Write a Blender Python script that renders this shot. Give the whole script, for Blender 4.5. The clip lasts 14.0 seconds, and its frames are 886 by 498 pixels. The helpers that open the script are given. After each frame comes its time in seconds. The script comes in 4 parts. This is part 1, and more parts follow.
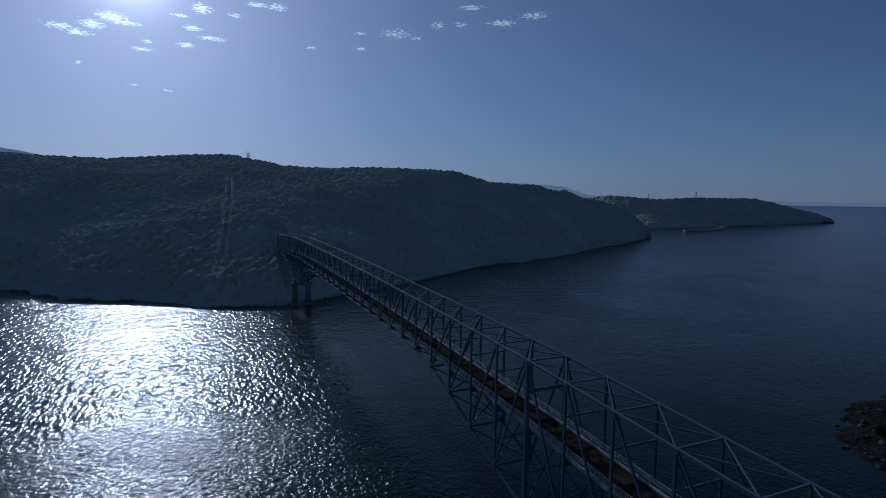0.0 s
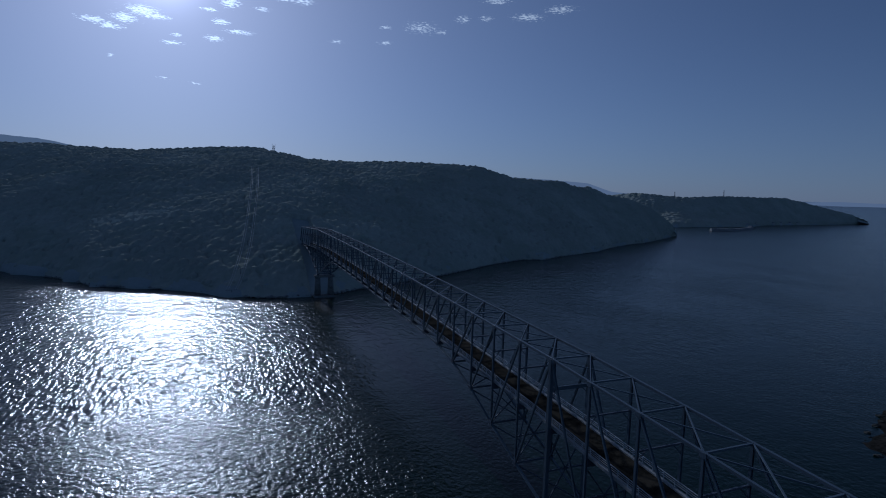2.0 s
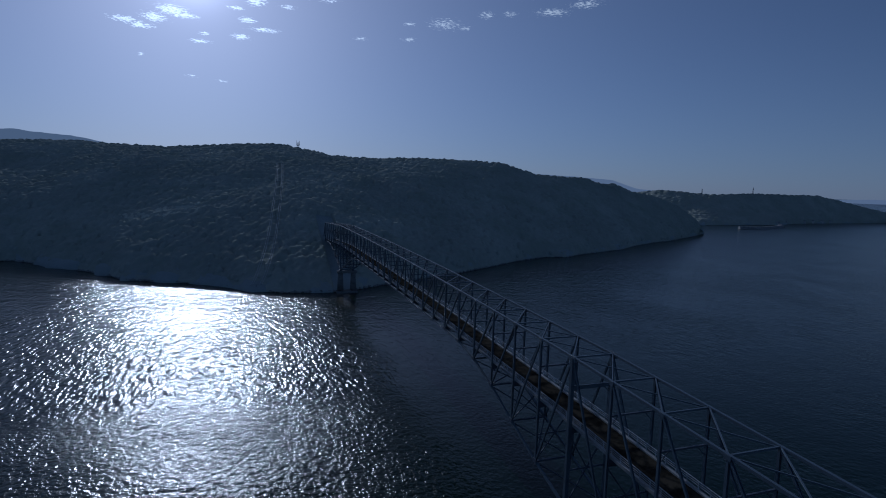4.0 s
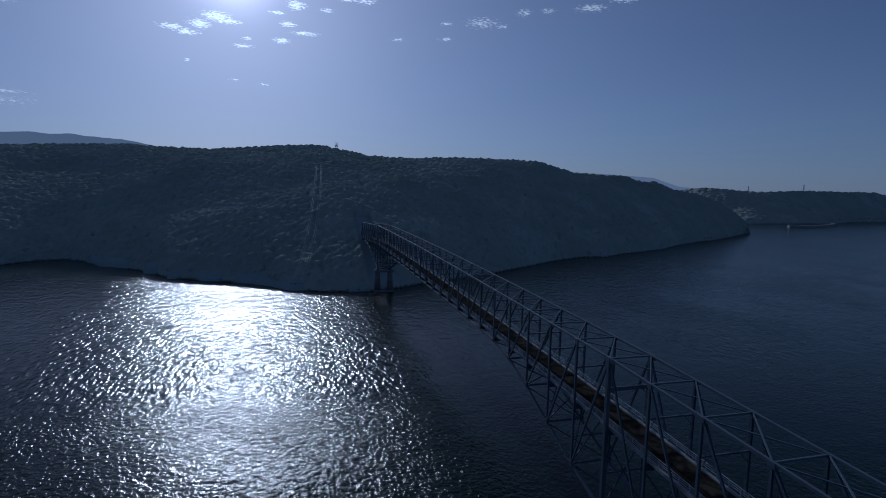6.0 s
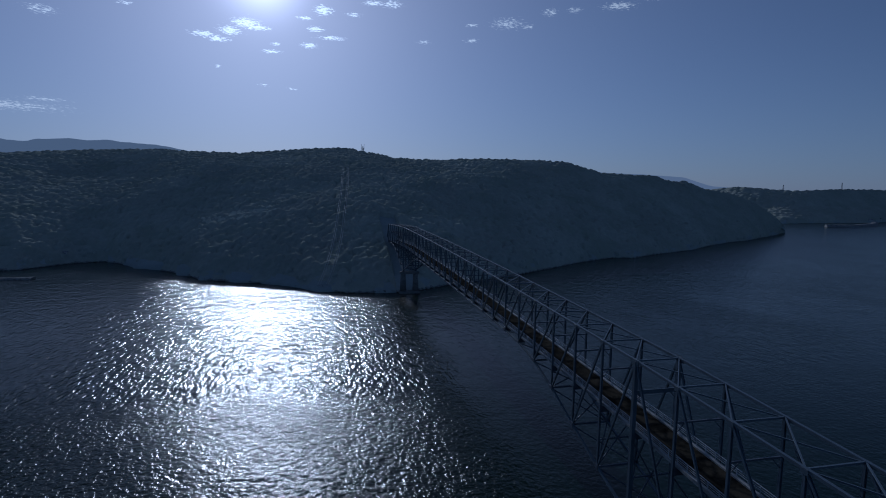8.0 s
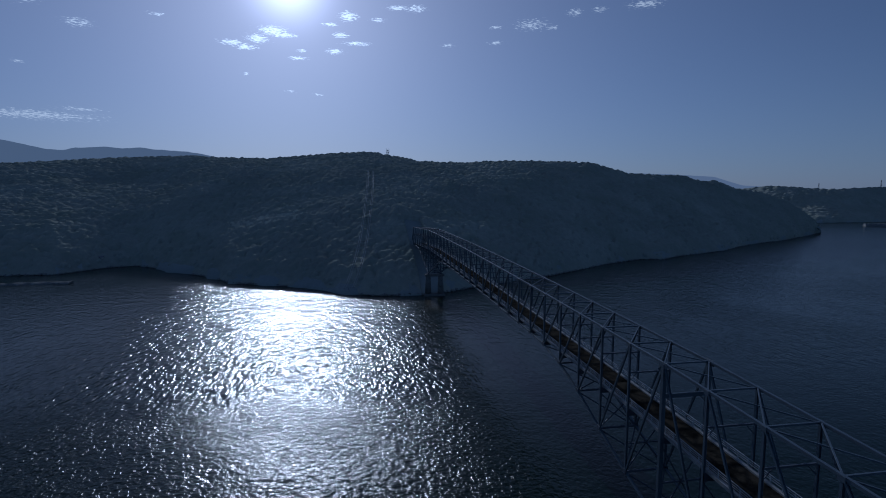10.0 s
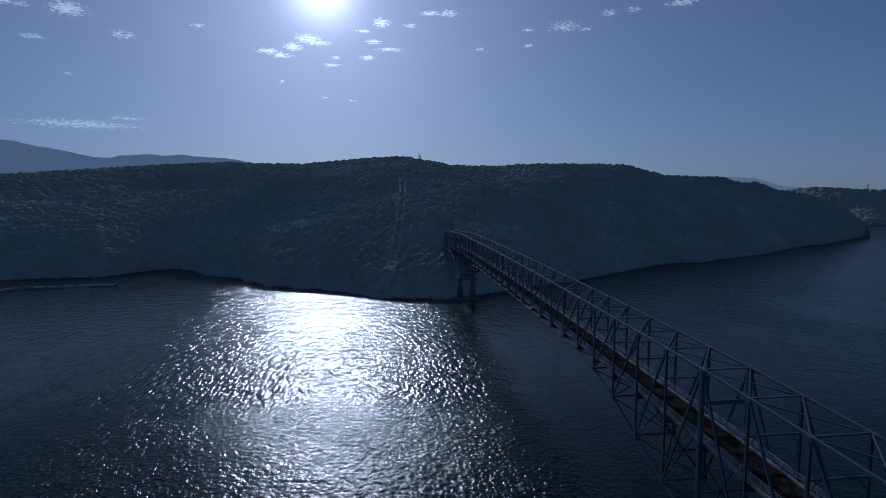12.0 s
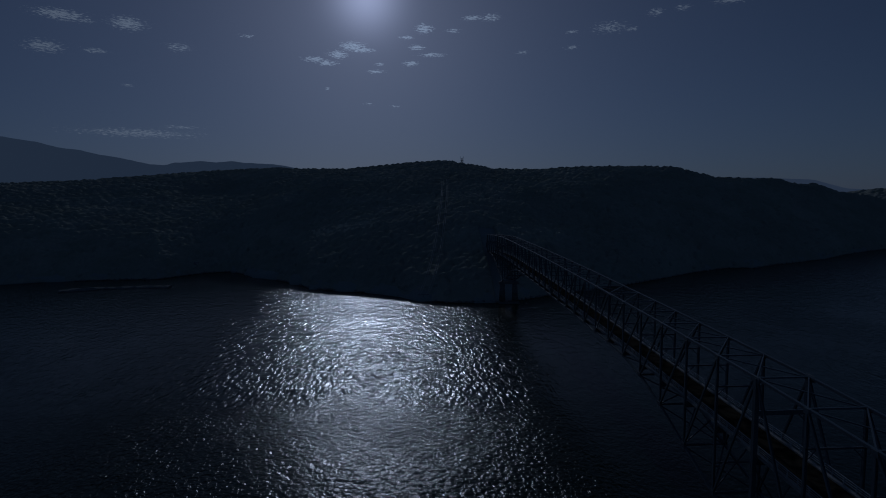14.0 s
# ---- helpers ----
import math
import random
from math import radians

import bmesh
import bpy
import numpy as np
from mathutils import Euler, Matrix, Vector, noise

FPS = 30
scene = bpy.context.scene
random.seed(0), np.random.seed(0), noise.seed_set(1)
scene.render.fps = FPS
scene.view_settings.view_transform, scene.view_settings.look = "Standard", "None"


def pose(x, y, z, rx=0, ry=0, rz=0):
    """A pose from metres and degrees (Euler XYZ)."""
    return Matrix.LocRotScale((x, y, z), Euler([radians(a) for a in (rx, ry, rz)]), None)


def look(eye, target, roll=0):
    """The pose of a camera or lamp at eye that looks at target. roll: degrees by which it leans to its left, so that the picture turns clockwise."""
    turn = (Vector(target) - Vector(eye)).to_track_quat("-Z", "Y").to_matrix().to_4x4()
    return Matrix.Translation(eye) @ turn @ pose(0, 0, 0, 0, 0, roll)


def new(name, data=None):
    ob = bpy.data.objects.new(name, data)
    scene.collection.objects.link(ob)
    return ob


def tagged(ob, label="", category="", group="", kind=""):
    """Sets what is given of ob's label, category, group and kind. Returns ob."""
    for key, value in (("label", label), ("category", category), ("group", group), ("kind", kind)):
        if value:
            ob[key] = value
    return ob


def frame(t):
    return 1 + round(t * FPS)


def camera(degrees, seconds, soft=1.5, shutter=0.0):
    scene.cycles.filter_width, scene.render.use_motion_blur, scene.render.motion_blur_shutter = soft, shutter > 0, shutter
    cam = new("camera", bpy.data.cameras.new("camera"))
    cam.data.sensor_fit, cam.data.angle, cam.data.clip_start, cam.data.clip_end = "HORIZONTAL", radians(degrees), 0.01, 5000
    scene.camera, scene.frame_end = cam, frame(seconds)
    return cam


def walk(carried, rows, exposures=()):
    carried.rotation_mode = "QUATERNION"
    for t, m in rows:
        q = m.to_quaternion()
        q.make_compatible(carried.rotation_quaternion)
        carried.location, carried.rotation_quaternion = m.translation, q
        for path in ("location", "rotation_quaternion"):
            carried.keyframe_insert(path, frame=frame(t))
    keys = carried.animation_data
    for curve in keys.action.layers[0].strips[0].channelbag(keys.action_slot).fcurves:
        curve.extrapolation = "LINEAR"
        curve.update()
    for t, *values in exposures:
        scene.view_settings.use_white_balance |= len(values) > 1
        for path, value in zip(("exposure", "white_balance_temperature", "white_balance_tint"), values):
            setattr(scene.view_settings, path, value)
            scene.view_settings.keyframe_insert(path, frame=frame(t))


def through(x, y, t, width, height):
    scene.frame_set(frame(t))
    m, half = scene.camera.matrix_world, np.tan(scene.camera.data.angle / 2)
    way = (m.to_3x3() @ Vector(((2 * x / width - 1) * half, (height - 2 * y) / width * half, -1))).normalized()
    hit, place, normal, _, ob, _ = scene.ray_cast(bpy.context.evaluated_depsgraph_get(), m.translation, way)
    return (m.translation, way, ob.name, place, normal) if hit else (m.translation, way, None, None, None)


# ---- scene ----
cam = camera(78.0, 14.0, soft=1.0)
PATH = [
    (0, (-63.465, -90.577, 77.326), (-62.66, -88.756, 77.137), 0.8),
    (0.5, (-63.659, -90.294, 77.341), (-62.868, -88.468, 77.147), 1.0),
    (1, (-63.787, -90.078, 77.349), (-63.013, -88.245, 77.149), 1.2),
    (1.5, (-63.857, -89.919, 77.351), (-63.108, -88.076, 77.147), 1.4),
    (2, (-63.878, -89.809, 77.35), (-63.145, -87.96, 77.141), 1.6),
    (2.5, (-63.856, -89.742, 77.345), (-63.134, -87.889, 77.132), 1.7),
    (5, (-63.355, -89.809, 77.295), (-62.761, -87.913, 77.066), 1.6),
    (5.5, (-63.215, -89.864, 77.283), (-62.654, -87.958, 77.053), 1.5),
    (6, (-63.073, -89.922, 77.27), (-62.545, -88.006, 77.041), 1.3),
    (6.5, (-62.932, -89.978, 77.257), (-62.432, -88.055, 77.029), 1.2),
    (7, (-62.795, -90.031, 77.244), (-62.32, -88.102, 77.016), 1.0),
    (7.5, (-62.665, -90.077, 77.229), (-62.211, -88.142, 77.003), 0.9),
    (8, (-62.544, -90.113, 77.212), (-62.109, -88.174, 76.987), 0.8),
    (10.5, (-62.101, -90.109, 77.074), (-61.775, -88.148, 76.861), -0.0),
    (11, (-62.045, -90.068, 77.027), (-61.737, -88.103, 76.817), -0.1),
    (11.5, (-61.996, -90.015, 76.971), (-61.724, -88.044, 76.765), -0.3),
    (12, (-61.954, -89.95, 76.904), (-61.726, -87.973, 76.702), -0.3),
    (12.5, (-61.914, -89.877, 76.823), (-61.722, -87.896, 76.626), -0.5),
    (13, (-61.875, -89.797, 76.728), (-61.719, -87.812, 76.534), -0.5),
    (13.5, (-61.831, -89.713, 76.615), (-61.714, -87.725, 76.426), -0.6),
    (14, (-61.78, -89.629, 76.484), (-61.705, -87.639, 76.298), -0.6),
]
WB = (4800, 12)
EXPOSURES = [(0, -0.9, *WB), (12.7, -0.9, *WB), (13.0, -1.2, *WB), (13.5, -1.97, *WB), (14, -3.05, *WB)]
walk(cam, [(t, look(eye, target, roll)) for t, eye, target, roll in PATH], EXPOSURES)


# ---- world, sun and sky ----
SUN_AZ, SUN_EL = radians(-5.3), radians(19.5)
SUN_DIR = Vector((math.sin(SUN_AZ) * math.cos(SUN_EL), math.cos(SUN_AZ) * math.cos(SUN_EL), math.sin(SUN_EL)))
SKY_STRENGTH = 0.054
SUN_STRENGTH = 1.85

# bearing, elevation, half width, half height (degrees) and density of each cloud bank
SUN_BANK = [
    (-10.5, 13.6, 1.01, 0.2, 1.0), (-9.3, 13.3, 0.87, 0.22, 1.0), (-8.2, 14.1, 0.89, 0.33, 1.0), (-6.8, 14.9, 1.09, 0.4, 1.0), (-5.8, 14.6, 1.07, 0.2, 1.0),
    (0.5, 16.6, 0.73, 0.37, 1.0), (-1.3, 15.8, 0.57, 0.14, 1.0), (-0.3, 14.9, 0.63, 0.21, 1.0), (1.3, 14.2, 1.05, 0.17, 1.0), (-0.9, 13.4, 0.68, 0.22, 1.0),
    (-4.5, 12.6, 0.73, 0.14, 1.0), (-4.1, 13.3, 0.41, 0.12, 0.9), (3.4, 16.4, 0.61, 0.17, 0.9), (5.4, 17.5, 0.91, 0.19, 1.0), (7.2, 17.5, 0.85, 0.29, 0.9),
    (-9.4, 10.9, 0.29, 0.12, 0.8), (-5.3, 9.5, 0.45, 0.12, 0.7), (-2.6, 9.3, 0.43, 0.12, 0.7),
]
EAST_BANK = [
    (15.2, 15.8, 0.56, 0.15, 0.8), (10.4, 14.2, 0.49, 0.15, 0.8), (15.2, 14.4, 0.56, 0.15, 0.9), (18.8, 15.9, 1.42, 0.46, 0.75), (20.8, 15.6, 0.46, 0.2, 0.85),
    (23.0, 16.8, 0.57, 0.3, 0.85), (25.3, 16.9, 0.57, 0.23, 0.8), (26.4, 18.4, 1.08, 0.22, 0.9), (29.5, 17.0, 1.29, 0.3, 0.9), (32.6, 17.6, 1.27, 0.32, 0.85),
]
WEST_BANK = [
    (-31.7, 15.3, 1.59, 0.37, 1.0), (-29.9, 15.1, 0.63, 0.17, 0.8), (-26.8, 15.3, 1.14, 0.48, 1.0), (-33.0, 12.7, 1.17, 0.42, 0.9), (-29.4, 12.8, 0.8, 0.18, 0.9),
    (-22.8, 13.8, 1.0, 0.33, 0.75), (-26.5, 6.1, 4.23, 0.34, 0.85), (-23.0, 6.8, 1.48, 0.15, 0.75), (-27.1, 10.2, 0.42, 0.14, 0.75), (-16.8, 15.3, 0.6, 0.14, 0.75),
]


def build_world():
    world = bpy.data.worlds.new("sky")
    scene.world = world
    world.use_nodes = True
    tree = world.node_tree
    nodes, links = tree.nodes, tree.links
    nodes.clear()

    def math_node(op, a, b=None, clamp=False):
        n = nodes.new("ShaderNodeMath")
        n.operation, n.use_clamp = op, clamp
        for i, v in enumerate((a, b)):
            if v is None:
                continue
            if isinstance(v, (int, float)):
                n.inputs[i].default_value = v
            else:
                links.new(v, n.inputs[i])
        return n.outputs[0]

    sky = nodes.new("ShaderNodeTexSky")
    sky.sky_type, sky.sun_disc = "NISHITA", False
    sky.sun_elevation, sky.sun_rotation = SUN_EL, SUN_AZ
    sky.altitude, sky.air_density, sky.dust_density, sky.ozone_density = 0, 0.65, 0.2, 2.2
    coord = nodes.new("ShaderNodeTexCoord")
    way = coord.outputs["Generated"]
    dot = nodes.new("ShaderNodeVectorMath")
    dot.operation = "DOT_PRODUCT"
    links.new(way, dot.inputs[0])
    dot.inputs[1].default_value = SUN_DIR
    angle = math_node("ARCCOSINE", math_node("MINIMUM", dot.outputs["Value"], 0.99999))

    def falloff(width, gain):
        return math_node("MULTIPLY", math_node("EXPONENT", math_node("MULTIPLY", angle, -1 / radians(width))), gain)

    near = math_node("EXPONENT", math_node("MULTIPLY", math_node("POWER", math_node("DIVIDE", angle, radians(2.9)), 2.0), -1.0))
    glow = math_node("ADD", math_node("ADD", falloff(5.0, GLOW[0]), falloff(22.0, GLOW[1])), math_node("MULTIPLY", near, GLOW[2]))
    haze = nodes.new("ShaderNodeMix")
    haze.data_type, haze.blend_type = "RGBA", "ADD"
    haze.inputs["Factor"].default_value = 1.0
    tint = nodes.new("ShaderNodeMix")
    tint.data_type, tint.blend_type = "RGBA", "MULTIPLY"
    tint.inputs["Factor"].default_value = 1.0
    tint.inputs[6].default_value = (*GLOW_TINT, 1)
    links.new(glow, tint.inputs[7])
    # pale haze low over the horizon
    split = nodes.new("ShaderNodeSeparateXYZ")
    links.new(way, split.inputs[0])
    low = nodes.new("ShaderNodeMix")
    low.data_type = "RGBA"
    links.new(math_node("MULTIPLY", math_node("EXPONENT", math_node("MULTIPLY", math_node("ABSOLUTE", split.outputs[2]), -1 / math.sin(radians(9)))), 0.75), low.inputs["Factor"])
    links.new(sky.outputs[0], low.inputs[6])
    low.inputs[7].default_value = (*HORIZON, 1)
    links.new(low.outputs[2], haze.inputs[6])
    links.new(tint.outputs[2], haze.inputs[7])

    # clouds: broken noise inside soft banks
    az = math_node("MULTIPLY", math_node("ARCTAN2", split.outputs[0], split.outputs[1]), 180 / math.pi)
    el = math_node("MULTIPLY", math_node("ARCSINE", split.outputs[2]), 180 / math.pi)
    banks = None
    for a, e, w, h, d in SUN_BANK + EAST_BANK + WEST_BANK:
        u = math_node("POWER", math_node("ABSOLUTE", math_node("DIVIDE", math_node("SUBTRACT", az, a), w * 1.4)), 2.0)
        v = math_node("POWER", math_node("ABSOLUTE", math_node("DIVIDE", math_node("SUBTRACT", el, e), h * 1.35)), 2.0)
        g = math_node("MULTIPLY", math_node("EXPONENT", math_node("MULTIPLY", math_node("ADD", u, v), -1.0)), d)
        banks = g if banks is None else math_node("MAXIMUM", banks, g)
    flat = nodes.new("ShaderNodeCombineXYZ")
    links.new(math_node("MULTIPLY", math_node("ADD", az, math_node("MULTIPLY", el, 0.8)), 0.62), flat.inputs[0])
    links.new(math_node("MULTIPLY", el, 2.5), flat.inputs[1])
    noise_tex = nodes.new("ShaderNodeTexNoise")
    noise_tex.inputs["Scale"].default_value = 4.2
    noise_tex.inputs["Detail"].default_value = 7.0
    noise_tex.inputs["Roughness"].default_value = 0.62
    links.new(flat.outputs[0], noise_tex.inputs["Vector"])
    cover = math_node("ADD", noise_tex.outputs["Fac"], math_node("MULTIPLY", banks, 0.3))
    ramp = nodes.new("ShaderNodeMapRange")
    ramp.interpolation_type = "SMOOTHSTEP"
    ramp.inputs["From Min"].default_value, ramp.inputs["From Max"].default_value = 0.64, 0.82
    links.new(cover, ramp.inputs["Value"])
    fog = math_node("MULTIPLY", ramp.outputs[0], math_node("MINIMUM", math_node("MULTIPLY", banks, 2.5), 1.0))
    cloud = nodes.new("ShaderNodeMix")
    cloud.data_type, cloud.blend_type = "RGBA", "MIX"
    links.new(fog, cloud.inputs["Factor"])
    links.new(haze.outputs[2], cloud.inputs[6])
    lit = nodes.new("ShaderNodeMix")
    lit.data_type, lit.blend_type = "RGBA", "MULTIPLY"
    lit.inputs["Factor"].default_value = 1.0
    lit.inputs[6].default_value = (0.93, 0.97, 1.0, 1)
    links.new(math_node("ADD", CLOUD_LIGHT[0], falloff(11.0, CLOUD_LIGHT[1])), lit.inputs[7])
    links.new(lit.outputs[2], cloud.inputs[7])
    back = nodes.new("ShaderNodeBackground")
    back.inputs["Strength"].default_value = SKY_STRENGTH
    links.new(cloud.outputs[2], back.inputs["Color"])
    out = nodes.new("ShaderNodeOutputWorld")
    links.new(back.outputs[0], out.inputs["Surface"])


GLOW = (9.0, 8.0, 31.0)
HORIZON = (3.6, 4.1, 5.2)
GLOW_TINT = (1.0, 0.92, 0.98)
CLOUD_LIGHT = (12.0, 45.0)
build_world()

sun_data = bpy.data.lights.new("sun", "SUN")
sun_data.energy, sun_data.angle, sun_data.color = SUN_STRENGTH, radians(0.55), (1.0, 0.95, 0.88)
sun = new("sun", sun_data)
sun.matrix_world = look(SUN_DIR * 500, (0, 0, 0))


# ---- materials ----
def material(name, colour, rough=0.6, metal=0.0, vary=0.25, scale=0.5, fine=6.0, bump=0.2, bump_size=0.05, second=None, mix_at=(0.5, 0.65), each=0.0):
    """Two scales of noise on the colour, an optional second colour in patches, fine relief."""
    m = bpy.data.materials.new(name)
    m.use_nodes = True
    tree = m.node_tree
    nodes, links = tree.nodes, tree.links
    shader = nodes["Principled BSDF"]
    shader.inputs["Roughness"].default_value = rough
    shader.inputs["Metallic"].default_value = metal
    coord = nodes.new("ShaderNodeTexCoord")
    geo = nodes.new("ShaderNodeNewGeometry")
    coarse = nodes.new("ShaderNodeTexNoise")
    coarse.inputs["Scale"].default_value, coarse.inputs["Detail"].default_value = scale, 5
    grain = nodes.new("ShaderNodeTexNoise")
    grain.inputs["Scale"].default_value, grain.inputs["Detail"].default_value = fine, 4
    for n in (coarse, grain):
        links.new(geo.outputs["Position"], n.inputs["Vector"])
    blend = nodes.new("ShaderNodeMix")
    blend.data_type = "FLOAT"
    blend.inputs["Factor"].default_value = 0.4
    links.new(coarse.outputs["Fac"], blend.inputs[2])
    links.new(grain.outputs["Fac"], blend.inputs[3])
    value = blend.outputs[0]
    if each:
        info = nodes.new("ShaderNodeObjectInfo")
        add = nodes.new("ShaderNodeMath")
        add.operation = "MULTIPLY_ADD"
        links.new(info.outputs["Random"], add.inputs[0])
        add.inputs[1].default_value = each
        links.new(value, add.inputs[2])
        value = add.outputs[0]
    ramp = nodes.new("ShaderNodeMapRange")
    ramp.inputs["From Min"].default_value, ramp.inputs["From Max"].default_value = 0.3, 0.7 + each
    ramp.inputs["To Min"].default_value, ramp.inputs["To Max"].default_value = 1 - vary, 1 + vary
    links.new(value, ramp.inputs["Value"])
    tone = nodes.new("ShaderNodeMix")
    tone.data_type, tone.blend_type = "RGBA", "MULTIPLY"
    tone.inputs["Factor"].default_value = 1.0
    tone.inputs[6].default_value = (*colour, 1)
    links.new(ramp.outputs[0], tone.inputs[7])
    result = tone.outputs[2]
    if second:
        patch = nodes.new("ShaderNodeTexNoise")
        patch.inputs["Scale"].default_value, patch.inputs["Detail"].default_value = scale * 2.3, 8
        patch.inputs["Roughness"].default_value = 0.7
        links.new(geo.outputs["Position"], patch.inputs["Vector"])
        edge = nodes.new("ShaderNodeMapRange")
        edge.inputs["From Min"].default_value, edge.inputs["From Max"].default_value = mix_at
        links.new(patch.outputs["Fac"], edge.inputs["Value"])
        over = nodes.new("ShaderNodeMix")
        over.data_type = "RGBA"
        links.new(edge.outputs[0], over.inputs["Factor"])
        links.new(result, over.inputs[6])
        over.inputs[7].default_value = (*second, 1)
        result = over.outputs[2]
    links.new(result, shader.inputs["Base Color"])
    if bump:
        relief = nodes.new("ShaderNodeBump")
        relief.inputs["Strength"].default_value, relief.inputs["Distance"].default_value = bump, bump_size
        links.new(grain.outputs["Fac"], relief.inputs["Height"])
        links.new(relief.outputs[0], shader.inputs["Normal"])
    return m


def matt(m):
    m.node_tree.nodes["Principled BSDF"].inputs["Specular IOR Level"].default_value = 0.0
    return m


def leafy(m, through):
    """Leaves: matt, and letting part of the light through."""
    tree = matt(m).node_tree
    nodes, links = tree.nodes, tree.links
    thin = nodes.new("ShaderNodeBsdfTranslucent")
    thin.inputs["Color"].default_value = (*through, 1)
    both = nodes.new("ShaderNodeMixShader")
    both.inputs[0].default_value = 0.5
    links.new(nodes["Principled BSDF"].outputs[0], both.inputs[1])
    links.new(thin.outputs[0], both.inputs[2])
    links.new(both.outputs[0], nodes["Material Output"].inputs["Surface"])
    return m


def water_material():
    m = bpy.data.materials.new("sea water")
    m.use_nodes = True
    tree = m.node_tree
    nodes, links = tree.nodes, tree.links
    shader = nodes["Principled BSDF"]
    shader.inputs["Roughness"].default_value = WATER["rough"]
    shader.inputs["IOR"].default_value = 1.333
    shader.inputs["Specular IOR Level"].default_value = WATER["gloss"]
    geo = nodes.new("ShaderNodeNewGeometry")

    def noise_at(scale, detail, stretch=(1, 1, 1), turn=0.0, distort=0.0):
        place = nodes.new("ShaderNodeMapping")
        place.inputs["Scale"].default_value = stretch
        place.inputs["Rotation"].default_value = (0, 0, turn)
        links.new(geo.outputs["Position"], place.inputs["Vector"])
        n = nodes.new("ShaderNodeTexNoise")
        n.inputs["Scale"].default_value, n.inputs["Detail"].default_value = scale, detail
        n.inputs["Distortion"].default_value = distort
        links.new(place.outputs[0], n.inputs["Vector"])
        return n.outputs["Fac"]

    # currents: long patches of calmer and of choppier water
    drift = noise_at(0.016, 6, (1, 0.6, 1), 0.5, 0.8)
    chop = nodes.new("ShaderNodeMapRange")
    chop.inputs["From Min"].default_value, chop.inputs["From Max"].default_value = 0.38, 0.62
    chop.inputs["To Min"].default_value, chop.inputs["To Max"].default_value = 0.72, 1.25
    links.new(drift, chop.inputs["Value"])
    # the tide runs in a lane through the middle; slack water in the western bay and beside the bridge
    apart = nodes.new("ShaderNodeSeparateXYZ")
    links.new(geo.outputs["Position"], apart.inputs[0])

    def lane(source, amount, x0, x1, v0, v1, shape):
        edge = nodes.new("ShaderNodeMath")
        edge.operation = "MULTIPLY_ADD"
        links.new(shape, edge.inputs[0])
        edge.inputs[1].default_value = amount
        links.new(source, edge.inputs[2])
        out = nodes.new("ShaderNodeMapRange")
        out.interpolation_type = "SMOOTHSTEP"
        for key, value in zip(("From Min", "From Max", "To Min", "To Max"), (x0 + amount / 2, x1 + amount / 2, v0, v1)):
            out.inputs[key].default_value = value
        links.new(edge.outputs[0], out.inputs["Value"])
        return out.outputs[0]

    def times(a, b):
        n = nodes.new("ShaderNodeMath")
        n.operation = "MULTIPLY"
        for i, v in enumerate((a, b)):
            if isinstance(v, (int, float)):
                n.inputs[i].default_value = v
            else:
                links.new(v, n.inputs[i])
        return n.outputs[0]

    ragged = noise_at(0.03, 5, (1, 0.4, 1), 0.2, 0.6)
    force = times(chop.outputs[0], lane(apart.outputs[0], 90.0, *WATER["west"], ragged))
    force = times(force, lane(apart.outputs[0], 46.0, *WATER["east"], ragged))
    open_water = nodes.new("ShaderNodeMath")
    open_water.operation = "MULTIPLY_ADD"
    links.new(times(lane(apart.outputs[0], 40.0, 25, 60, 0.0, 1.0, ragged), lane(apart.outputs[1], 60.0, 40, 200, 0.0, 1.0, ragged)), open_water.inputs[0])
    open_water.inputs[1].default_value, open_water.inputs[2].default_value = 0.6, 1.0
    force = times(force, open_water.outputs[0])
    # a shear line across the strait: longer chop beyond it, finer ripples before it
    shear = noise_at(0.012, 3, (0.6, 1.5, 1), 0.0, 0.4)
    # brown turbid wake drawn out from the far pier
    wake = times(lane(apart.outputs[0], 14.0, -14, -6, 0.0, 1.0, ragged), lane(apart.outputs[0], 14.0, -3, 3, 1.0, 0.0, ragged))
    wake = times(wake, times(lane(apart.outputs[1], 30.0, 235, 275, 0.0, 1.0, ragged), lane(apart.outputs[1], 10.0, 293, 299, 1.0, 0.0, ragged)))
    tone = nodes.new("ShaderNodeMix")
    tone.data_type = "RGBA"
    tone.inputs[6].default_value = (*WATER["colour"], 1)
    tone.inputs[7].default_value = (0.11, 0.10, 0.075, 1)
    links.new(wake, tone.inputs["Factor"])
    links.new(tone.outputs[2], shader.inputs["Base Color"])
    last = None
    for scale, detail, stretch, turn, size, past, before in WATER["waves"]:
        relief = nodes.new("ShaderNodeBump")
        relief.inputs["Distance"].default_value = size
        links.new(times(force, lane(apart.outputs[1], 70.0, 92, 128, before, past, shear)), relief.inputs["Strength"])
        links.new(noise_at(scale, detail, stretch, turn, 0.3), relief.inputs["Height"])
        if last:
            links.new(last, relief.inputs["Normal"])
        last = relief.outputs[0]
    links.new(last, shader.inputs["Normal"])
    return m


